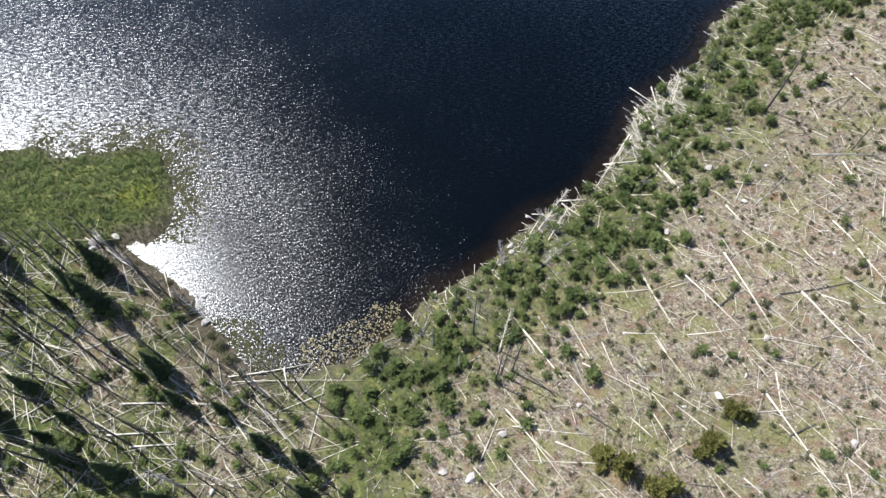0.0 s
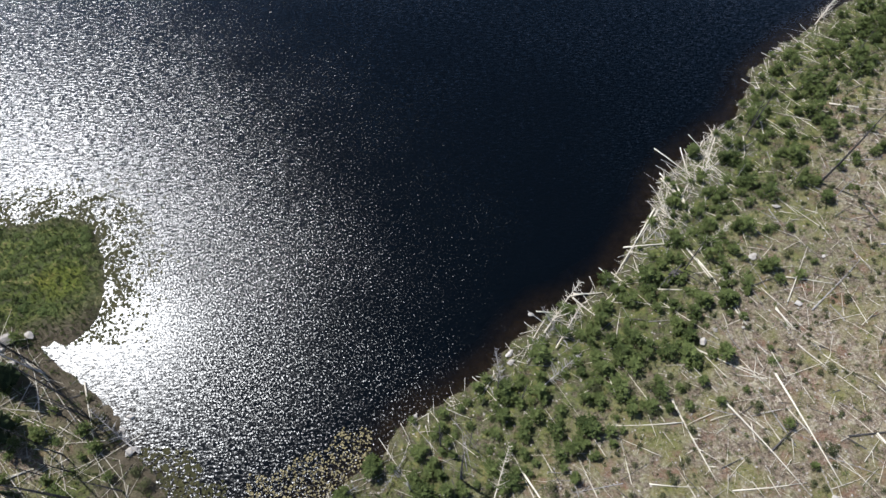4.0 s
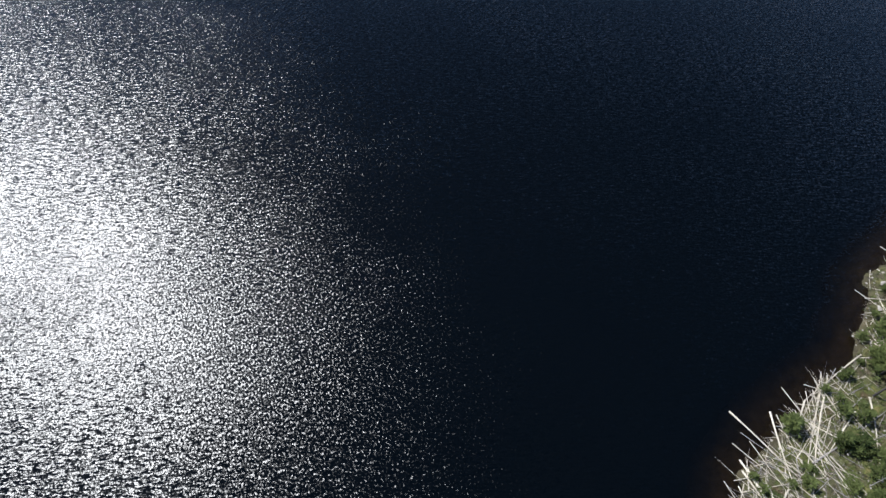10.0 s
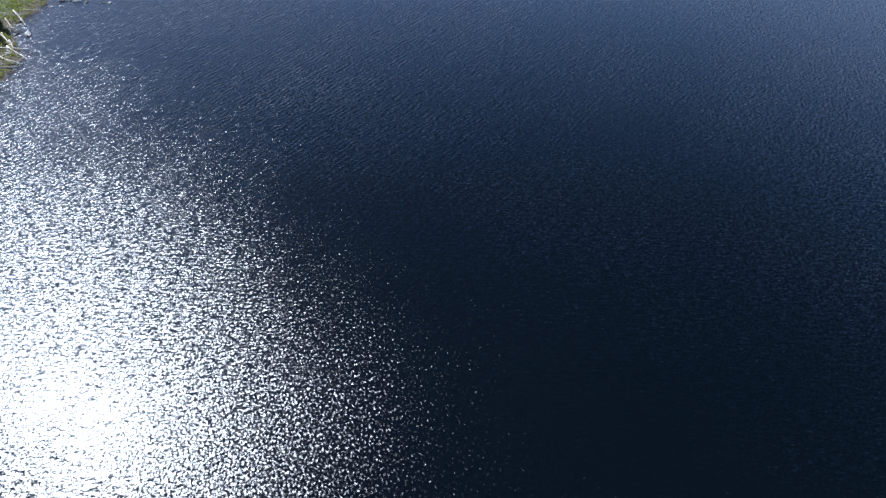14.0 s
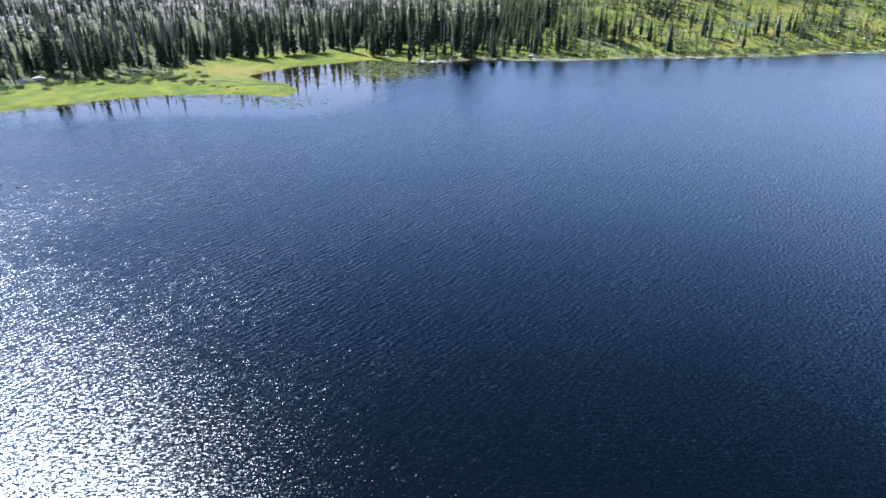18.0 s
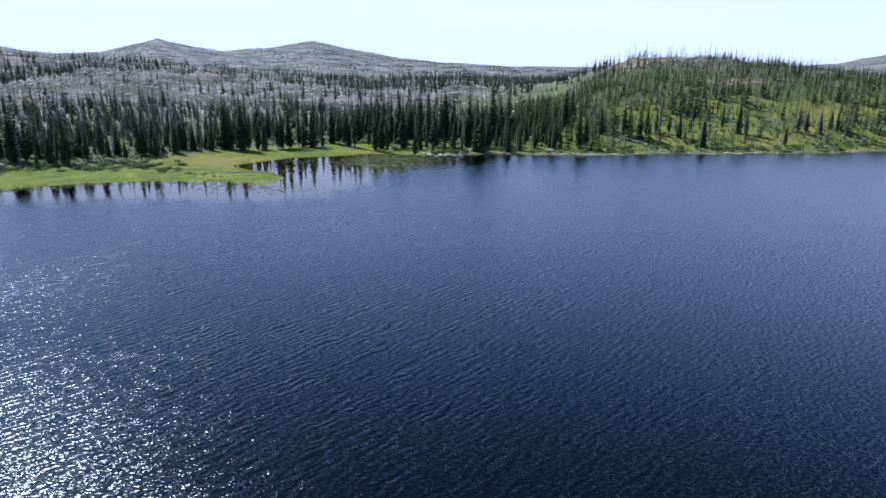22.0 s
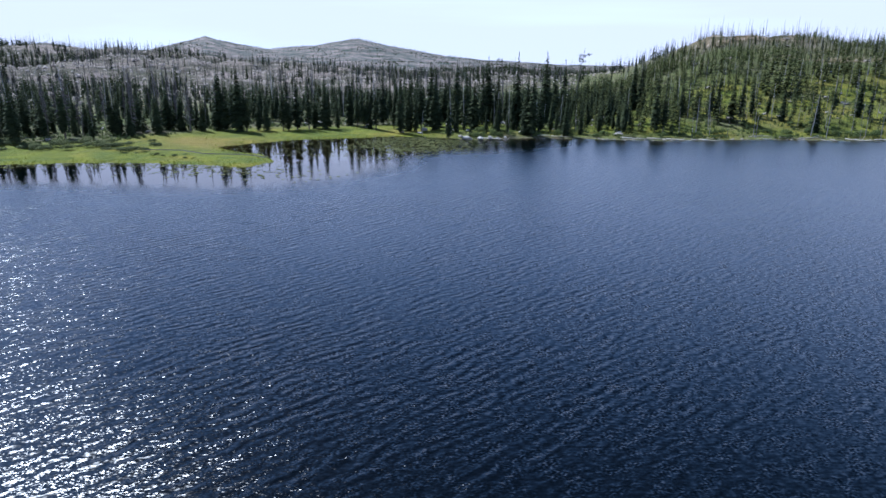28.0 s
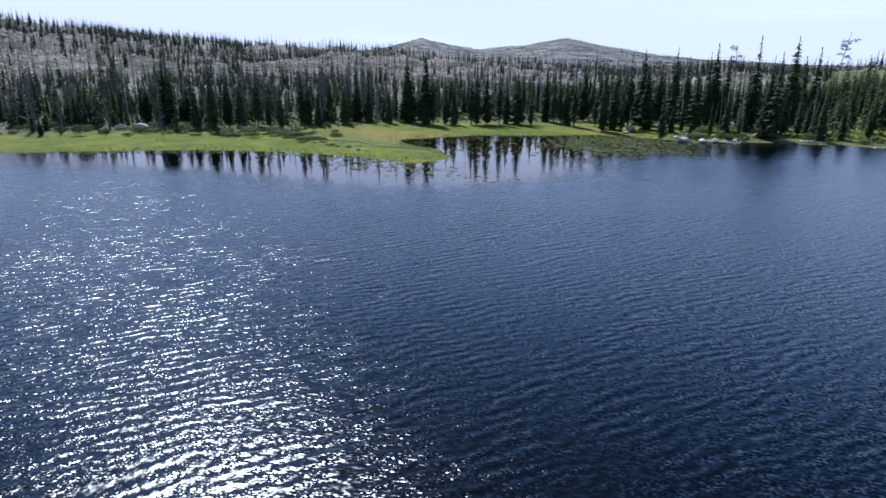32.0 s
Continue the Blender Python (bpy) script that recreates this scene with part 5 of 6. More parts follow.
def litter(seed, count, box, test, apart, low, high, tall=1.0):
    r = random.Random(seed)
    spots = scatter(seed, count, box, test, apart)
    zz = lie(np.array([p[0] for p in spots]), np.array([p[1] for p in spots]))
    out = []
    for (x, y, d), z in zip(spots, zz):
        w = r.uniform(low, high)
        out.append((r.randrange(3), x, y, z, w, w * tall, r.uniform(0, 6.28), r.uniform(-0.06, 0.06)))
    return out


def jam_test(x, y, d):
    if not right_side(x, y):
        return 0
    return 0.95 if d < 2.5 and (28 < x < 42) else (0.5 if d < 2.2 else (0.10 if d < 14 else 0.16))


def strewn(name, seed, count, box, test, apart, low, high, thick, angles, material, label):
    """Thin bare poles lying on the slope, each from its butt to its tip."""
    r = random.Random(seed)
    ends = []
    for x, y, d in scatter(seed, count, box, test, apart):
        ln = r.uniform(low, high)
        mean, wide = angles[r.randrange(len(angles))]
        a = r.gauss(mean, wide) + (math.pi if r.random() < 0.5 else 0)
        ends.append((x - ln * 0.5 * math.cos(a), y - ln * 0.5 * math.sin(a), x + ln * 0.5 * math.cos(a), y + ln * 0.5 * math.sin(a), ln))
    ends = np.array(ends)
    z1, z2 = np.maximum(lie(ends[:, 0], ends[:, 1]), 0), np.maximum(lie(ends[:, 2], ends[:, 3]), 0)
    s = Shape()
    for (x1, y1, x2, y2, ln), a, b in zip(ends, z1, z2):
        w = thick * r.uniform(0.6, 1.3)
        up = 0.05 + (r.uniform(0, 0.35) if r.random() < 0.5 else 0)
        s.tube((x1, y1, a + w * 0.6), (x2, y2, b + up), w, w * 0.15, 5, False, r.uniform(-0.02, 0.02) * ln, 2)
    return tagged(new(name, s.mesh(name, material)), label, "driftwood", kind="stuff")


STICKS = [stick_kind(i) for i in range(3)]
STONES = [stone_kind(i) for i in range(3)]
TUFTS = [grass_kind(i) for i in range(3)]
joined("pine_thicket", [s.arrays() for s in PINES[:3]], litter(27, 130, (-95, -5, -4, 66), left_test, 1.0, 0.8, 2.2, 0.9)
       + litter(29, 540, (-14, 85, -4, 112), band_test, 0.8, 0.7, 1.7, 0.9)
       + litter(28, 90, (-8, 85, -4, 112), dry_test, 3.0, 0.8, 1.6, 1.0), PINE, "scattered bushy young pines on the burnt shore", "young pines")
joined("low_dry_shrubs", [s.arrays() for s in DOMES], litter(79, 1300, (-8, 85, -4, 112), dry_test, 0.6, 0.25, 0.95, 1.1), DRYBUSH, "small dull olive shrublets dotting bare earth", "shrubs")
on_right = lambda x, y, d: 0.8 if right_side(x, y) and d > 1.0 else 0
strewn("jam_poles", 71, 95, (27.5, 41, 60, 79), lambda x, y, d: 1 if right_side(x, y) and -0.8 < d < 4.0 else 0, 0.25, 2.0, 6.0, 0.042, ((1.95, 0.25), (1.1, 0.3), (2.3, 0.4)), BLEACHED, "tangled bleached poles of a shoreline log jam")
strewn("grey_jam_poles", 80, 120, (27.5, 44, 58, 82), lambda x, y, d: 1 if right_side(x, y) and -0.5 < d < 5.5 else 0, 0.25, 1.5, 5.0, 0.038, ((1.95, 0.3), (0.9, 0.4), (2.3, 0.5)), SILVER, "tangled grey poles of a shoreline log jam")
strewn("shore_poles", 72, 260, (-24, 66, 24, 104), lambda x, y, d: 0.9 if -0.4 < d < 2.2 and x > -22 else 0, 0.5, 1.2, 4.0, 0.045, ((0.85, 0.5), (2.0, 0.4)), BLEACHED, "thin bleached poles along the water's edge")
strewn("windfall_poles", 73, 460, (-6, 85, -4, 112), on_right, 0.8, 2.5, 9.0, 0.05, ((2.1, 0.14), (2.15, 0.3), (2.1, 0.14), (0.1, 0.4)), BLEACHED, "thin bleached windfall poles crossing on dry earth")
strewn("grey_windfall_poles", 74, 420, (-6, 85, -4, 112), on_right, 0.8, 2.0, 7.0, 0.045, ((2.15, 0.3), (0.1, 0.4)), SILVER, "thin grey windfall poles on dry earth")
strewn("black_windfall_poles", 75, 300, (-6, 85, -4, 112), on_right, 1.2, 1.2, 4.5, 0.06, ((2.4, 0.5), (0.2, 0.5)), CHARRED, "charred windfall poles on dry earth")
strewn("left_windfall_poles", 76, 620, (-95, -8, -4, 58), left_test, 0.7, 3.0, 10.0, 0.055, ((2.4, 0.5), (0.4, 0.6)), BLEACHED, "bleached windfall poles crossing in wet grass")
strewn("left_black_poles", 77, 240, (-95, -8, -4, 58), left_test, 0.9, 2.0, 7.0, 0.06, ((2.4, 0.6), (0.4, 0.6)), CHARRED, "charred windfall poles crossing in wet grass")


def stand_kind(k):
    t, b = SNAGS[k]
    s = Shape()
    s.v = t.v + b.v
    s.f = t.f + [tuple(i + len(t.v) for i in f) for f in b.f]
    return s.arrays()


joined("burnt_stand", [stand_kind(i) for i in range(3)], [(k, x, y, z, h, h, a, l) for k, x, y, z, w, hh, a, l in litter(78, 150, (-95, -12, -6, 60), left_test, 2.0, 4.0, 11.0, 1.0) for h in (w,)], CHARRED, "stand of charred thin dead pines over wet grass", "dead trees")
joined("driftwood_sticks", STICKS, litter(21, 1500, (-10, 82, -4, 112), jam_test, 0.35, 0.9, 3.2, 1.0), BLEACHED, "bleached sticks and small driftwood strewn along the shore", "driftwood")
joined("twig_litter", STICKS, litter(30, 4200, (-10, 82, -4, 112), lambda x, y, d: 0.8 if right_side(x, y) else 0, 0.2, 0.3, 1.3, 0.6), SILVER, "grey twigs and bark scraps littering dry earth", "litter")
joined("charred_litter", STICKS, litter(81, 2600, (-10, 82, -4, 112), lambda x, y, d: 0.8 if right_side(x, y) else 0.4, 0.25, 0.4, 1.8, 1.2), CHARRED, "charred sticks and bark lying on dry earth", "litter")
joined("shore_stones", STONES, litter(22, 5200, (-10, 82, -4, 112), lambda x, y, d: (0.8 if d < 1.5 else 0.25) if right_side(x, y) else 0, 0.25, 0.06, 0.34, 0.6), GRANITE, "pale small stones strewn over the dry bank", "stones")
joined("bank_grass", TUFTS, litter(23, 7600, (-10, 82, -4, 112), lambda x, y, d: (0.9 if d < 14 else 0.22) if right_side(x, y) else 0, 0.3, 0.35, 0.8, 0.7), SHRUB, "green grass tufts on the dry bank", "grass")
joined("dry_grass", TUFTS, litter(24, 6500, (-10, 82, -4, 112), lambda x, y, d: 0.5 if right_side(x, y) else 0, 0.2, 0.25, 0.6, 0.6), STRAW, "straw and olive dry grass tufts on the bank", "grass")
joined("wet_bank_grass", TUFTS, litter(25, 7000, (-95, -5, -4, 66), lambda x, y, d: 0.8 if not right_side(x, y) else 0, 0.3, 0.4, 0.95, 0.7), SHRUB, "green grass tufts among the fallen trunks", "grass")
joined("fallen_sticks", STICKS, litter(26, 700, (-95, -5, -4, 58), left_test, 0.5, 0.9, 3.5, 1.0), BLEACHED, "bleached sticks strewn in the wet grass", "driftwood")

# ---- the far shore: rocks, meadow edge, lilies, willows ----
for x, y, w in ((-9.6, 264.6, 3.0), (-7.2, 265.4, 2.2), (-5.6, 266.4, 2.4), (-4.2, 266.6, 1.6), (-11.4, 267.5, 1.6), (-3.0, 268.6, 1.3)):
    boulder(x, y, w, label="white granite boulder at the far water's edge")
for x, y, w, m in ((-59.8, 174.3, 2.2, WET_ROCKS), (-58.6, 174.5, 1.1, WET_ROCKS), (-57.0, 174.1, 1.5, ROCKS), (-55.4, 173.8, 1.3, WET_ROCKS), (-52.6, 173.8, 1.0, WET_ROCKS), (-51.6, 173.9, 1.0, ROCKS)):
    boulder(x, y, w, m, "low rock breaking the water off a grassy point", -0.12)
for x, y, w, m in ((-58.6, 162.2, 1.9, ROCKS), (-60.4, 162.1, 1.3, WET_ROCKS), (-62.2, 166.5, 1.2, WET_ROCKS)):
    boulder(x, y, w, m, "rock standing in the shallows by the bank", -0.1)
for x, y, w in ((-90.5, 231.5, 4.2), (-93.5, 230.0, 2.6), (-84.0, 243.0, 2.2), (-60.0, 268.0, 2.4), (-44.0, 279.0, 2.6), (-33.0, 278.0, 2.2), (-20.0, 270.5, 1.6)):
    boulder(x, y, w, label="pale granite slab between meadow and firs")


def disc_kind(seed):
    r = random.Random(seed)
    s = Shape()
    s.v = [Vector((0, 0, 0.02))] + [Vector((0.5 * math.cos(a), 0.5 * math.sin(a), 0.02 + r.uniform(-0.01, 0.03))) for a in [0.35 + i * 0.7 for i in range(9)]]
    s.f = [(0, i, i + 1) for i in range(1, 9)]
    return s.arrays()


def afloat(seed, count, box, test, low, high):
    r = random.Random(seed)
    xs = np.array([r.uniform(box[0], box[1]) for _ in range(count * 6)])
    ys = np.array([r.uniform(box[2], box[3]) for _ in range(count * 6)])
    d = -shore_distance(xs, ys)
    out = []
    for x, y, dd in zip(xs, ys, d):
        if dd > 0.1 and r.random() < test(x, y, dd) and len(out) < count:
            w = r.uniform(low, high)
            out.append((r.randrange(3), x, y, 0.012 + r.uniform(0, 0.02), w, w, r.uniform(0, 6.28), 0.0))
    return out


def lily_test(x, y, d):
    patch = math.exp(-((x + 18) / 7.5) ** 2 - ((y - 256) / 8.0) ** 2) * 2.6
    edge = 0.3 * math.exp(-((x + 34) / 10) ** 2 - ((y - 222.5) / 3.2) ** 2)
    rim = 0.4 * math.exp(-((d - 1.5) / 1.5) ** 2) if x < -32 and y < 232 else 0.0
    thin = 0.11 if x < -12 and y > 238 else 0.0
    return min(1, max(patch, edge, rim, thin) * (0.6 + 0.6 * math.sin(x * 1.3 + y * 0.7) ** 2))


DISCS = [disc_kind(i) for i in range(3)]
joined("lily_pads", DISCS, afloat(31, 7500, (-85, -2, 200, 268), lily_test, 0.25, 0.55), PADS, "floating yellow-green lily pads in the sheltered lagoon", "lily pads")
joined("shallow_weed", DISCS, afloat(32, 700, (-24, -6, 26, 36), lambda x, y, d: 0.8 if d < 5 and x > -19 else 0.0, 0.1, 0.26), TANWEED, "floating weed and pads in the lake's corner", "water weed")
joined("shallow_brown_weed", DISCS, afloat(38, 700, (-31, -21, 25, 34), lambda x, y, d: 0.8 if d < 4 else 0.0, 0.12, 0.35), WEED, "brown weed beds in the shallow corner", "water weed")
joined("spit_weed", DISCS, afloat(33, 3600, (-66, -31, 46, 71), lambda x, y, d: 0.85 * math.exp(-(d / 4.2) ** 2) * (0.4 + 0.6 * (math.sin(x * 1.1 + 2 * math.sin(y * 0.8)) > -0.2)), 0.15, 0.42), WEED, "floating weed round the marshy point", "water weed")


def blade_kind(seed):
    return grass_kind(seed + 40, 12)


BLADES = [blade_kind(i) for i in range(3)]


def far_meadow(x, y, d):
    return (1.0 if d < 2 else 0.03) if x < -12 and y > 190 and d < 24 else 0


joined("meadow_sedge", BLADES, litter(34, 1500, (-108, -10, 176, 290), far_meadow, 0.3, 0.3, 0.6, 0.5), SEDGE, "bright yellow-green sedge of the lakeside meadow", "sedge")
joined("marsh_sedge", BLADES, litter(35, 5200, (-85, -38, 46, 66), lambda x, y, d: 0.5 + 0.5 * (math.sin(x * 0.5 + y * 0.3) > -0.3), 0.15, 0.22, 0.6, 0.6), WILLOW, "dark green marsh grass on a low point", "sedge")
joined("point_sedge", BLADES, litter(36, 500, (-80, -55, 136, 180), lambda x, y, d: 1 if d < 6 else 0, 0.3, 0.5, 1.0, 0.6), SEDGE, "green grass on the bank beside the lake", "sedge")
marsh_kinds = [tagged(new("marsh_shrub", s.mesh("marsh_shrub", SHRUB)), "low spreading dark green shrub on a marshy point", "shrub", "shrubs of the marshy point") for s in DOMES]
mr = random.Random(51)
for x, y, d in scatter(50, 85, (-72, -44, 47, 66), lambda x, y, d: 0.9 * (1 if d > 1.2 else 0) * (1 if math.hypot(x - -45.7, y - 54.2) > 3 else 0) * (0.25 + 0.75 * (math.sin(x * 0.6) * math.sin(y * 0.7 + x * 0.3) > -0.1)), 1.1):
    w = mr.uniform(1.0, 2.6)
    put(marsh_kinds[mr.randrange(3)], x, y, w * 0.32, w)
willow_kinds = [tagged(new("willow_shrub", s.mesh("willow_shrub", WILLOW)), "grey-green low willow at the meadow's edge", "shrub", "willows of the meadow") for s in DOMES]


WILLOWS = ((-77.5, 234.0), (-74.5, 238.5), (-70.5, 239.0), (-66.5, 241.0), (-61.5, 240.5), (-71.5, 233.5), (-64.5, 236.5), (-59.0, 235.5), (-55.5, 232.5), (-49.0, 232.5), (-42.5, 231.5))
wr = random.Random(37)
for i, (x, y) in enumerate(WILLOWS):
    for _ in range(6 if i < 8 else 3):
        w = wr.uniform(1.5, 3.2) if i < 8 else wr.uniform(0.7, 1.4)
        put(willow_kinds[wr.randrange(3)], x + wr.gauss(0, 2.4), y + wr.gauss(0, 1.3), w * 0.55, w)


for x, y, d in scatter(47, 46, (-128, -80, 200, 246), lambda x, y, d: 1 if 13 < d < 27 else 0, 1.8):
    w = wr.uniform(1.6, 3.4)
    put(willow_kinds[wr.randrange(3)], x, y, w * wr.uniform(0.6, 1.0), w)
kr = random.Random(39)
for _ in range(34):
    x, y = kr.uniform(34, 98), kr.uniform(376, 404)
    boulder(x, y + 10 if _ % 3 else kr.uniform(363, 370), kr.uniform(1.0, 2.8), TAN_ROCKS, label="tan granite outcrop on the rocky knob")
for _ in range(40):
    x, y = kr.uniform(-120, 20), kr.uniform(215, 310)
    d = float(shore_distance(np.array([x]), np.array([y]))[0])
    if d > (20 if x < -14 else 3):
        boulder(x, y, kr.uniform(0.9, 2.6), label="pale granite boulder beneath dark firs")
for _ in range(46):
    x, y = kr.uniform(-24, 24), kr.uniform(268, 300)
    if float(shore_distance(np.array([x]), np.array([y]))[0]) > 2:
        boulder(x, y, kr.uniform(0.8, 2.4), label="pale granite boulder between firs near the shore")
for _ in range(60):
    x, y = kr.uniform(35, 130), kr.uniform(288, 350)
    boulder(x, y, kr.uniform(0.7, 2.0), label="pale granite boulder in the grassy hillside opening")
# the creek through the meadow
cs = Shape()
cx, cy = -58.0, 236.5
for i in range(9):
    nx, ny = cx + 2.6, cy + 1.1 * math.sin(i * 1.3) - 0.25
    cs.tube((cx, cy, at_ground(cx, cy) - 0.12), (nx, ny, at_ground(nx, ny) - 0.12), 0.24, 0.24, 6, False)
    cx, cy = nx, ny
tagged(new("creek", cs.mesh("creek", WETSTONE)), "narrow dark creek winding through the sedge meadow", "creek", kind="structure")


# ---- far woods ----
def wood_test(x, y, d):
    if x < -14:
        back = 22 + 3 * math.sin(x * 0.2)
        gap = 0.12 if x < -50 and math.sin(x * 0.21 + 1.1 * math.sin(y * 0.17)) > 0.25 else 1.0
        return 0 if d < back else (gap if d < back + 42 else 0)
    if x < 22:
        return 1.0 if 2.5 < d < 50 else 0
    return 0


for x, y, d in scatter(41, 62, (-150, 26, 190, 330), wood_test, 1.7):
    h = rnd.choice((rnd.uniform(3.0, 5.5), rnd.uniform(4.0, 7.0), rnd.uniform(6.0, 9.0)))
    put(firs[rnd.randrange(5)], x, y, h, h * rnd.uniform(0.85, 1.2))
for x, y, d in scatter(46, 85, (-150, -58, 195, 300), lambda x, y, d: (0.9 if 19 < d < 60 else 0) * (1 if x < -78 else 0.35), 1.8):
    put(dead_firs[rnd.randrange(3)], x, y, rnd.uniform(6.5, 12), lean=rnd.uniform(-0.05, 0.05))
sparse_pine(8.6, 312.0, 16.6, 0.16)
sparse_pine(-6.5, 296.0, 14.0, -0.03)
for x, y, d in scatter(42, 60, (-170, -40, 190, 330), wood_test, 3.0):
    snag_at(x, y, rnd.uniform(7, 13), SILVER if rnd.random() < 0.4 else CHARRED)
for x, y, d in scatter(43, 45, (-20, 130, 262, 320), lambda x, y, d: 1 if 1 < d < 22 else 0, 2.5):
    snag_at(x, y, rnd.uniform(4, 9), SILVER)
for x, y, d in scatter(44, 80, (-10, 140, 262, 312), lambda x, y, d: 1 if 0.8 < d < 7 else 0, 1.4):
    put(shrub_kinds["shrub_leaves"][rnd.randrange(3)], x, y, rnd.uniform(1.2, 2.8), rnd.uniform(1.6, 3.2))
for x, y, d in scatter(45, 45, (-10, 140, 262, 300), lambda x, y, d: 1 if 0.2 < d < 2.2 else 0, 1.5):
    a = rnd.uniform(-0.4, 0.5)
    ln = rnd.uniform(2, 6)
    fallen(x, y, x + ln * math.cos(a), y + ln * math.sin(a), rnd.uniform(0.1, 0.18), BLEACHED)

FAR_CROWNS = [crown_shape(50 + i, 16, 7, w, l).arrays() for i, (w, l) in enumerate(((0.15, 0.05), (0.13, 0.09), (0.18, 0.03)))]
HILL_CROWNS = [crown_shape(55 + i, 13, 7, w, l).arrays() for i, (w, l) in enumerate(((0.14, 0.05), (0.12, 0.09), (0.165, 0.03)))]
YOUNG_CROWNS = [crown_shape(60 + i, 8, 6, w, 0.03, 0.35, 0.1).arrays() for i, w in enumerate((0.2, 0.24, 0.17))]


def pole_kind(seed):
    t, b = snag_shape(seed, 5, 0.08)
    s = Shape()
    r = random.Random(seed)
    s.tube((0, 0, -0.02), (r.uniform(-0.03, 0.03), 0, 1), 0.014, 0.004, 3, False)
    for _ in range(5):
        z, a = r.uniform(0.35, 0.95), r.uniform(0, 6.28)
        s.kite((0, 0, z), (0.07 * math.cos(a), 0.07 * math.sin(a), z + r.uniform(-0.03, 0.03)), 0.006, 0)
    return s.arrays()


POLES = [pole_kind(70 + i) for i in range(3)]


def woods(seed, count, box, test, apart, low, high):
    r = random.Random(seed)
    spots = scatter(seed, count, box, test, apart)
    zz = lie(np.array([p[0] for p in spots]), np.array([p[1] for p in spots]))
    out = []
    for (x, y, d), z in zip(spots, zz):
        h = r.uniform(low, high)
        out.append((r.randrange(3), x, y, z - 0.1, h * r.uniform(0.85, 1.15), h, r.uniform(0, 6.28), r.uniform(-0.03, 0.03)))
    return out


def clumped(places):
    """Taller trees in groups."""
    out = []
    for k, x, y, z, w, h, turn, lean in places:
        f = 1 + 0.75 * max(0, math.sin(x * 0.17 + 2 * math.sin(y * 0.11)) * math.sin(y * 0.19 + x * 0.05)) + (0.5 if (int(x * 7) + int(y * 5)) % 9 == 0 else 0)
        f *= 0.55 if y > 368 else 0.8 if y > 345 else 1.0
        out.append((k, x, y, z, w * f, h * f, turn, lean))
    return out


def left_woods(x, y, d):
    back = 24
    if x > 20:
        return 0
    gap = 0.12 if x < -50 and math.sin(x * 0.21 + 1.1 * math.sin(y * 0.17)) > 0.25 else 1.0
    return 0 if d < back else (0.9 * gap if d < 70 else (0.4 if d < 150 else 0))


def open_patch(x, y):
    return math.sin(x * 0.09 + 1.5 * math.sin(y * 0.05)) * math.cos(y * 0.08 + 0.6 * math.sin(x * 0.06))


def hill_woods(x, y, d):
    if x < 8 or d < 7:
        return 0
    thin = (0.75 if d < 40 else 0.95) * (1 - 0.97 * float(clearing(x, y)))
    if math.exp(-((x - 86) / 17) ** 2 - ((y - 361) / 10) ** 2) > 0.4:
        return 0.05
    if y > 397 and 50 < x < 84:
        return 0.12
    clump = math.sin(x * 0.31 + 1.7 * math.sin(y * 0.13)) * math.sin(y * 0.27 + 1.3 * math.sin(x * 0.17))
    thin *= 1.0 if clump > -0.15 or d > 62 else 0.22
    return thin * (0.25 if open_patch(x, y) > 0.3 and d < 75 else 1.0) 


def burn(x, y, d):
    r = math.hypot(x - 11, y - 127)
    return 0 if d < 70 or (x > 10 and r < 420) else 0.3 + 0.5 * (math.sin(x * 0.03 + 2) * math.sin(y * 0.024 + x * 0.011) > 0)


def burn_green(x, y, d):
    r = math.hypot(x - 11, y - 127)
    if x < -250 and r > 430 and y - 127 < -x * 1.15:
        return 0.85
    return 0 if d < 90 or (x > 10 and r < 420) else (0.8 if math.sin(x * 0.021) * math.sin(y * 0.03 + x * 0.013) > 0.35 else 0.12)


joined("far_shore_stones", STONES, litter(63, 380, (14, 150, 265, 305), lambda x, y, d: 1 if d < 1.2 else 0, 0.3, 0.2, 0.75, 0.5), GRANITE, "pale stones and driftwood lining the far shore", "stones")
joined("fir_stand", [c.arrays() for c in (CROWNS[0], CROWNS[1], CROWNS[3])], woods(82, 330, (-160, 24, 190, 320), wood_test, 1.7, 4.5, 9.0), NEEDLES, "dark firs crowding behind the lakeside meadow", "wood")
joined("far_woods", FAR_CROWNS, clumped(woods(51, 2300, (-230, 24, 170, 400), left_woods, 1.5, 2.5, 5.8)), NEEDLES, "dense dark fir wood behind the lakeside meadow", "wood")
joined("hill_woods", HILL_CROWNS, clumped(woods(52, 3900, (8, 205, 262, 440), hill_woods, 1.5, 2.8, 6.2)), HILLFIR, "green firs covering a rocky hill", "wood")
joined("hill_young_pines", YOUNG_CROWNS, woods(53, 3300, (8, 200, 262, 420), lambda x, y, d: (0.8 - 0.3 * float(clearing(x, y))) if d > 3 and x > 8 and not (y > 397 and 50 < x < 84) else 0, 1.6, 1.2, 3.2), PINE, "light green young pines on a hillside", "wood")
joined("hill_dead_trees", POLES, woods(54, 820, (30, 260, 265, 470), lambda x, y, d: 0.5 if d < 60 else (0.4 if y > 380 and x < 120 else 0.12), 1.8, 3.0, 7.5), SILVER, "grey dead poles standing on the hill", "dead trees")
joined("burnt_slope_trees", POLES, woods(55, 2300, (-480, 60, 260, 640), burn, 2.3, 4.5, 9), ASHEN, "grey burnt poles on far rocky slopes", "dead trees")
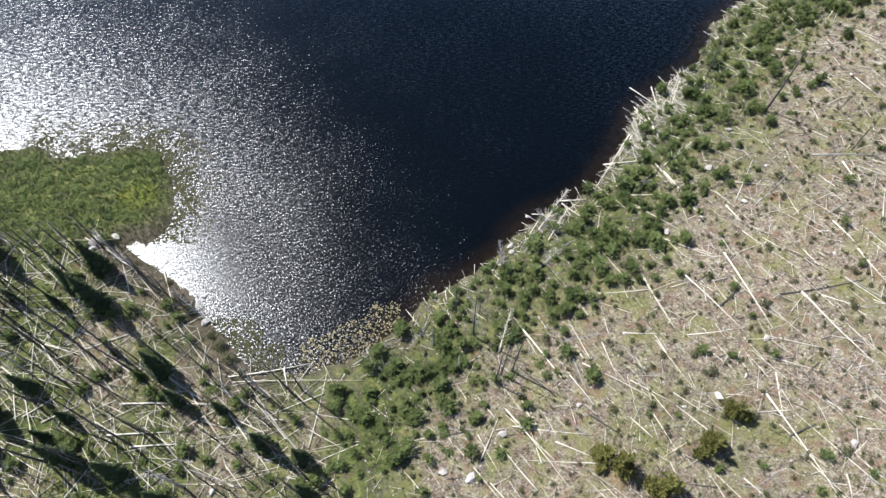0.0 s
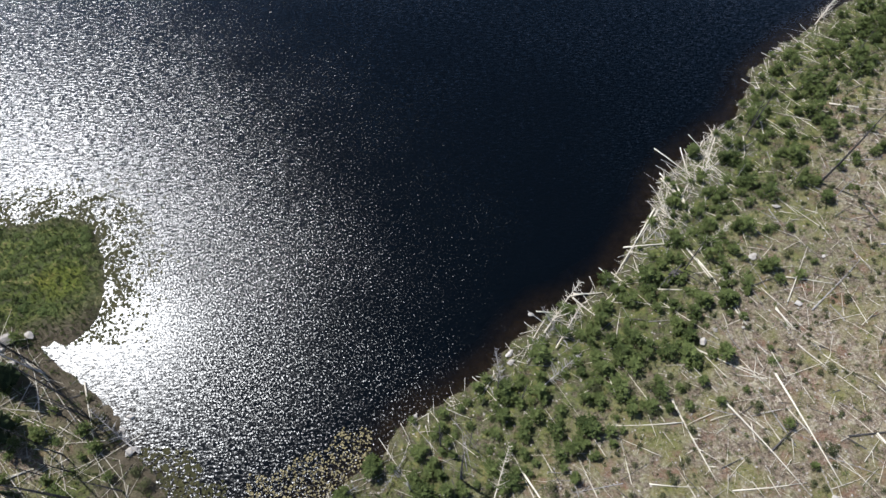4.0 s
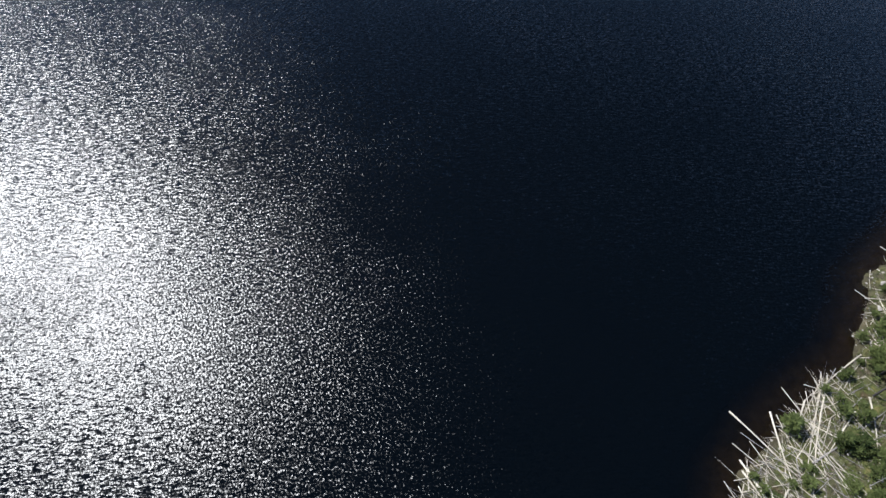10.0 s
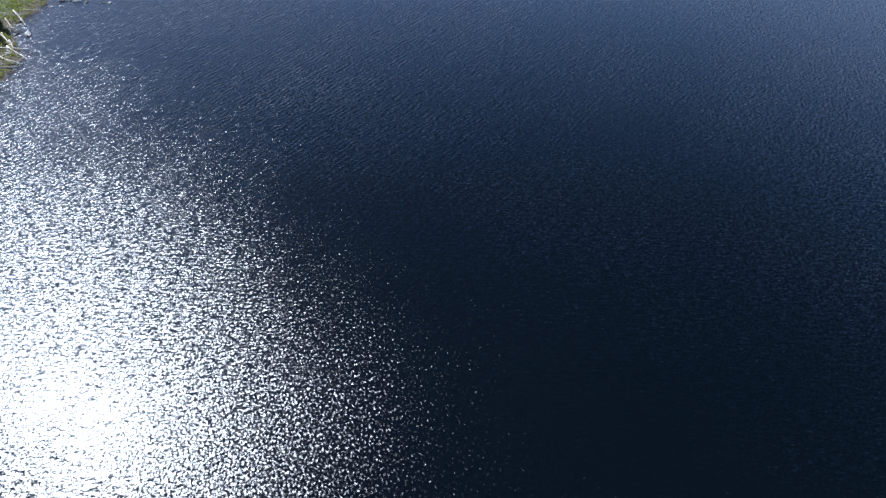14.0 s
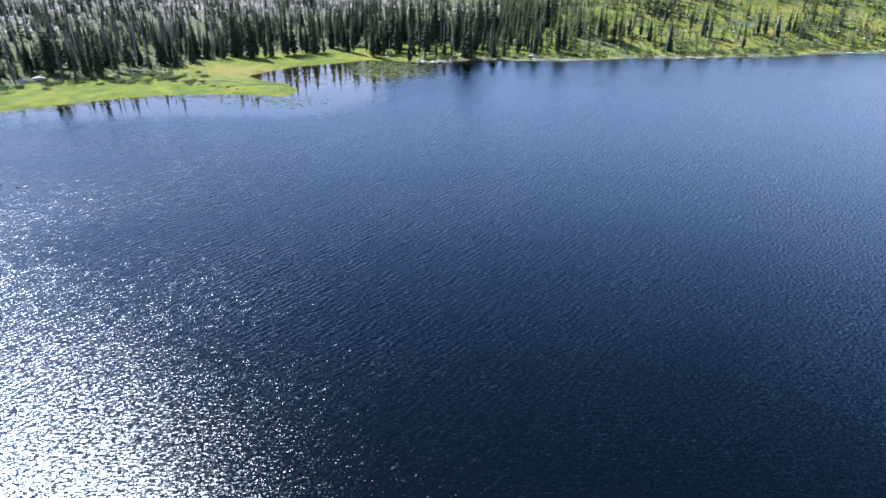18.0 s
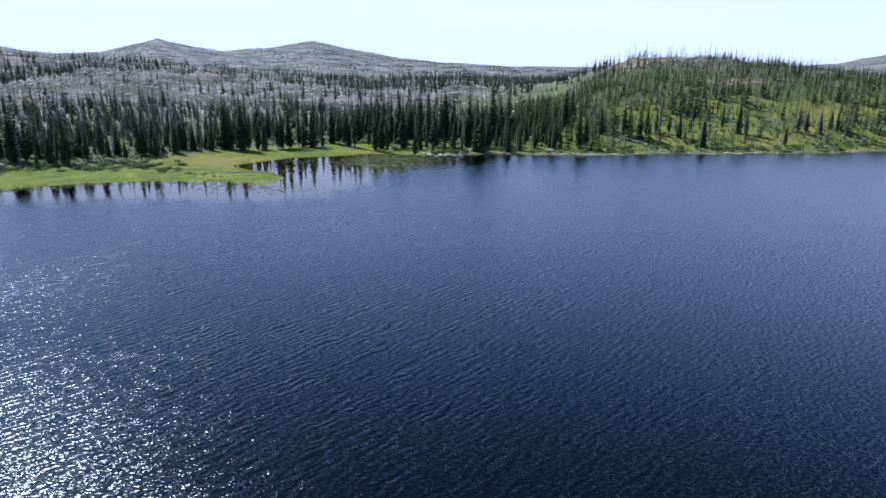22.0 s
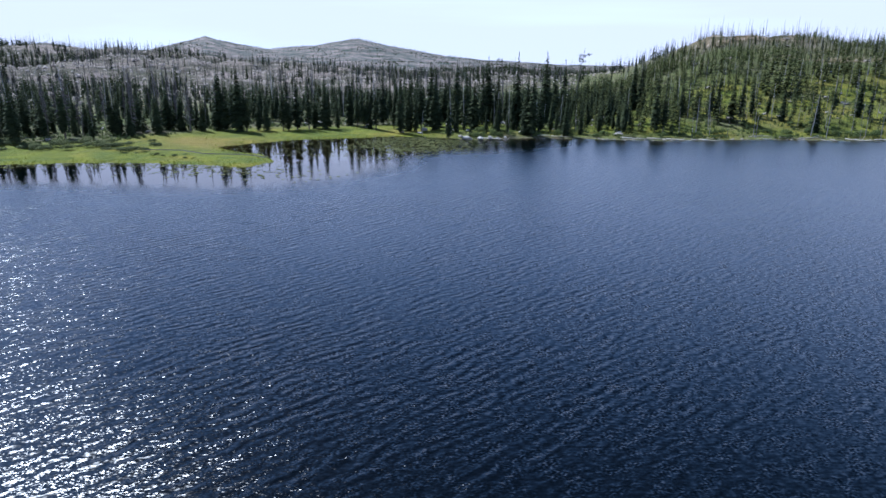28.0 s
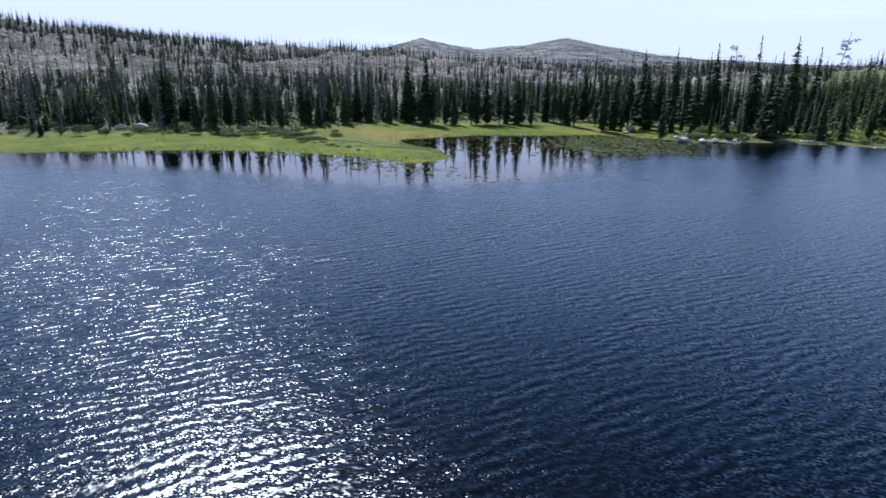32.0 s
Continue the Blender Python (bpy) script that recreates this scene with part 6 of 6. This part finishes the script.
joined("burnt_black_trees", POLES, woods(56, 2700, (-560, 60, 260, 700), burn, 2.5, 4.5, 9.5), CHARRED, "blackened poles on far rocky slopes", "dead trees")
joined("slope_firs", FAR_CROWNS, woods(57, 4200, (-900, 120, 250, 1000), burn_green, 3.0, 4, 9), NEEDLES, "scattered firs on far burnt slopes", "wood")


def crest_test(x, y, d):
    r = math.hypot(x - 11, y - 127)
    return 0.9 if 400 < r < 690 and math.sin(x * 0.033) * math.sin(y * 0.027 + x * 0.01) > -0.35 else 0.1 if r < 690 else 0


joined("crest_woods", FAR_CROWNS, woods(83, 1700, (-640, -240, 330, 660), crest_test, 2.6, 4.5, 8.5), NEEDLES, "dark firs along the crest of a burnt ridge", "wood")


def mid_ridge(x, y, d):
    return 0.95 if math.sin(x * 0.02 + 1) * math.sin(y * 0.017) > -0.3 else 0.25


joined("ridge_woods", FAR_CROWNS, woods(62, 1300, (-170, 150, 520, 950), mid_ridge, 3.0, 5, 10), NEEDLES, "dark fir woods on a low far ridge", "wood")


def ledge_test(x, y, d):
    return burn(x, y, d) if d > 90 else 0


joined("slope_boulders", [stone_kind(80 + i) for i in range(3)], woods(58, 2600, (-380, 40, 270, 600), ledge_test, 2.0, 0.9, 3.0), TANROCK, "pale granite ledges and boulders on burnt slopes", "boulders")


def dot_kind(seed):
    s = Shape()
    r = random.Random(seed)
    for i in range(3):
        a = i * 2.09 + r.uniform(0, 1)
        s.kite((0.22 * math.cos(a), 0.22 * math.sin(a), 0.0), (0, 0, 1.0), 0.2, 0)
    return s.arrays()


def ridge_places(seed, count):
    """Lone trees over the far mountains' near faces."""
    r = random.Random(seed)
    pol = [(r.uniform(-12, 60), r.uniform(1300, 2450)) for _ in range(count)]
    pol = [(a, q) for a, q in pol if math.sin(a * 0.9 + q * 0.006) * math.sin(q * 0.011 - a * 0.4) > r.uniform(-0.5, 0.5)]
    xs = np.array([11 - math.sin(radians(a)) * q for a, q in pol])
    ys = np.array([127 + math.cos(radians(a)) * q for a, q in pol])
    zs = lie(xs, ys)
    return [(r.randrange(3), x, y, z - 0.3, h, h, r.uniform(0, 6), 0.0) for x, y, z in zip(xs, ys, zs) for h in (r.uniform(1.8, 4.6),)]


joined("mountain_trees", [dot_kind(90 + i) for i in range(3)], ridge_places(61, 15000), NEEDLES, "scattered dark trees on far burnt mountains", "wood")
joined("meadow_wood_floor", BLADES, litter(59, 2500, (-130, 130, 225, 330), lambda x, y, d: 0.6 if d > (18 if x < -14 else 1) and d < 60 else 0, 0.6, 0.8, 1.8, 0.5), SHRUB, "green undergrowth beneath the firs", "undergrowth")

for ob in (*firs, *pine_kinds, *willow_kinds, *shrub_kinds["shrub_leaves"], *shrub_kinds["dull_shrub_leaves"], *snags.values(), *dead_firs, *marsh_kinds):
    retire(ob)
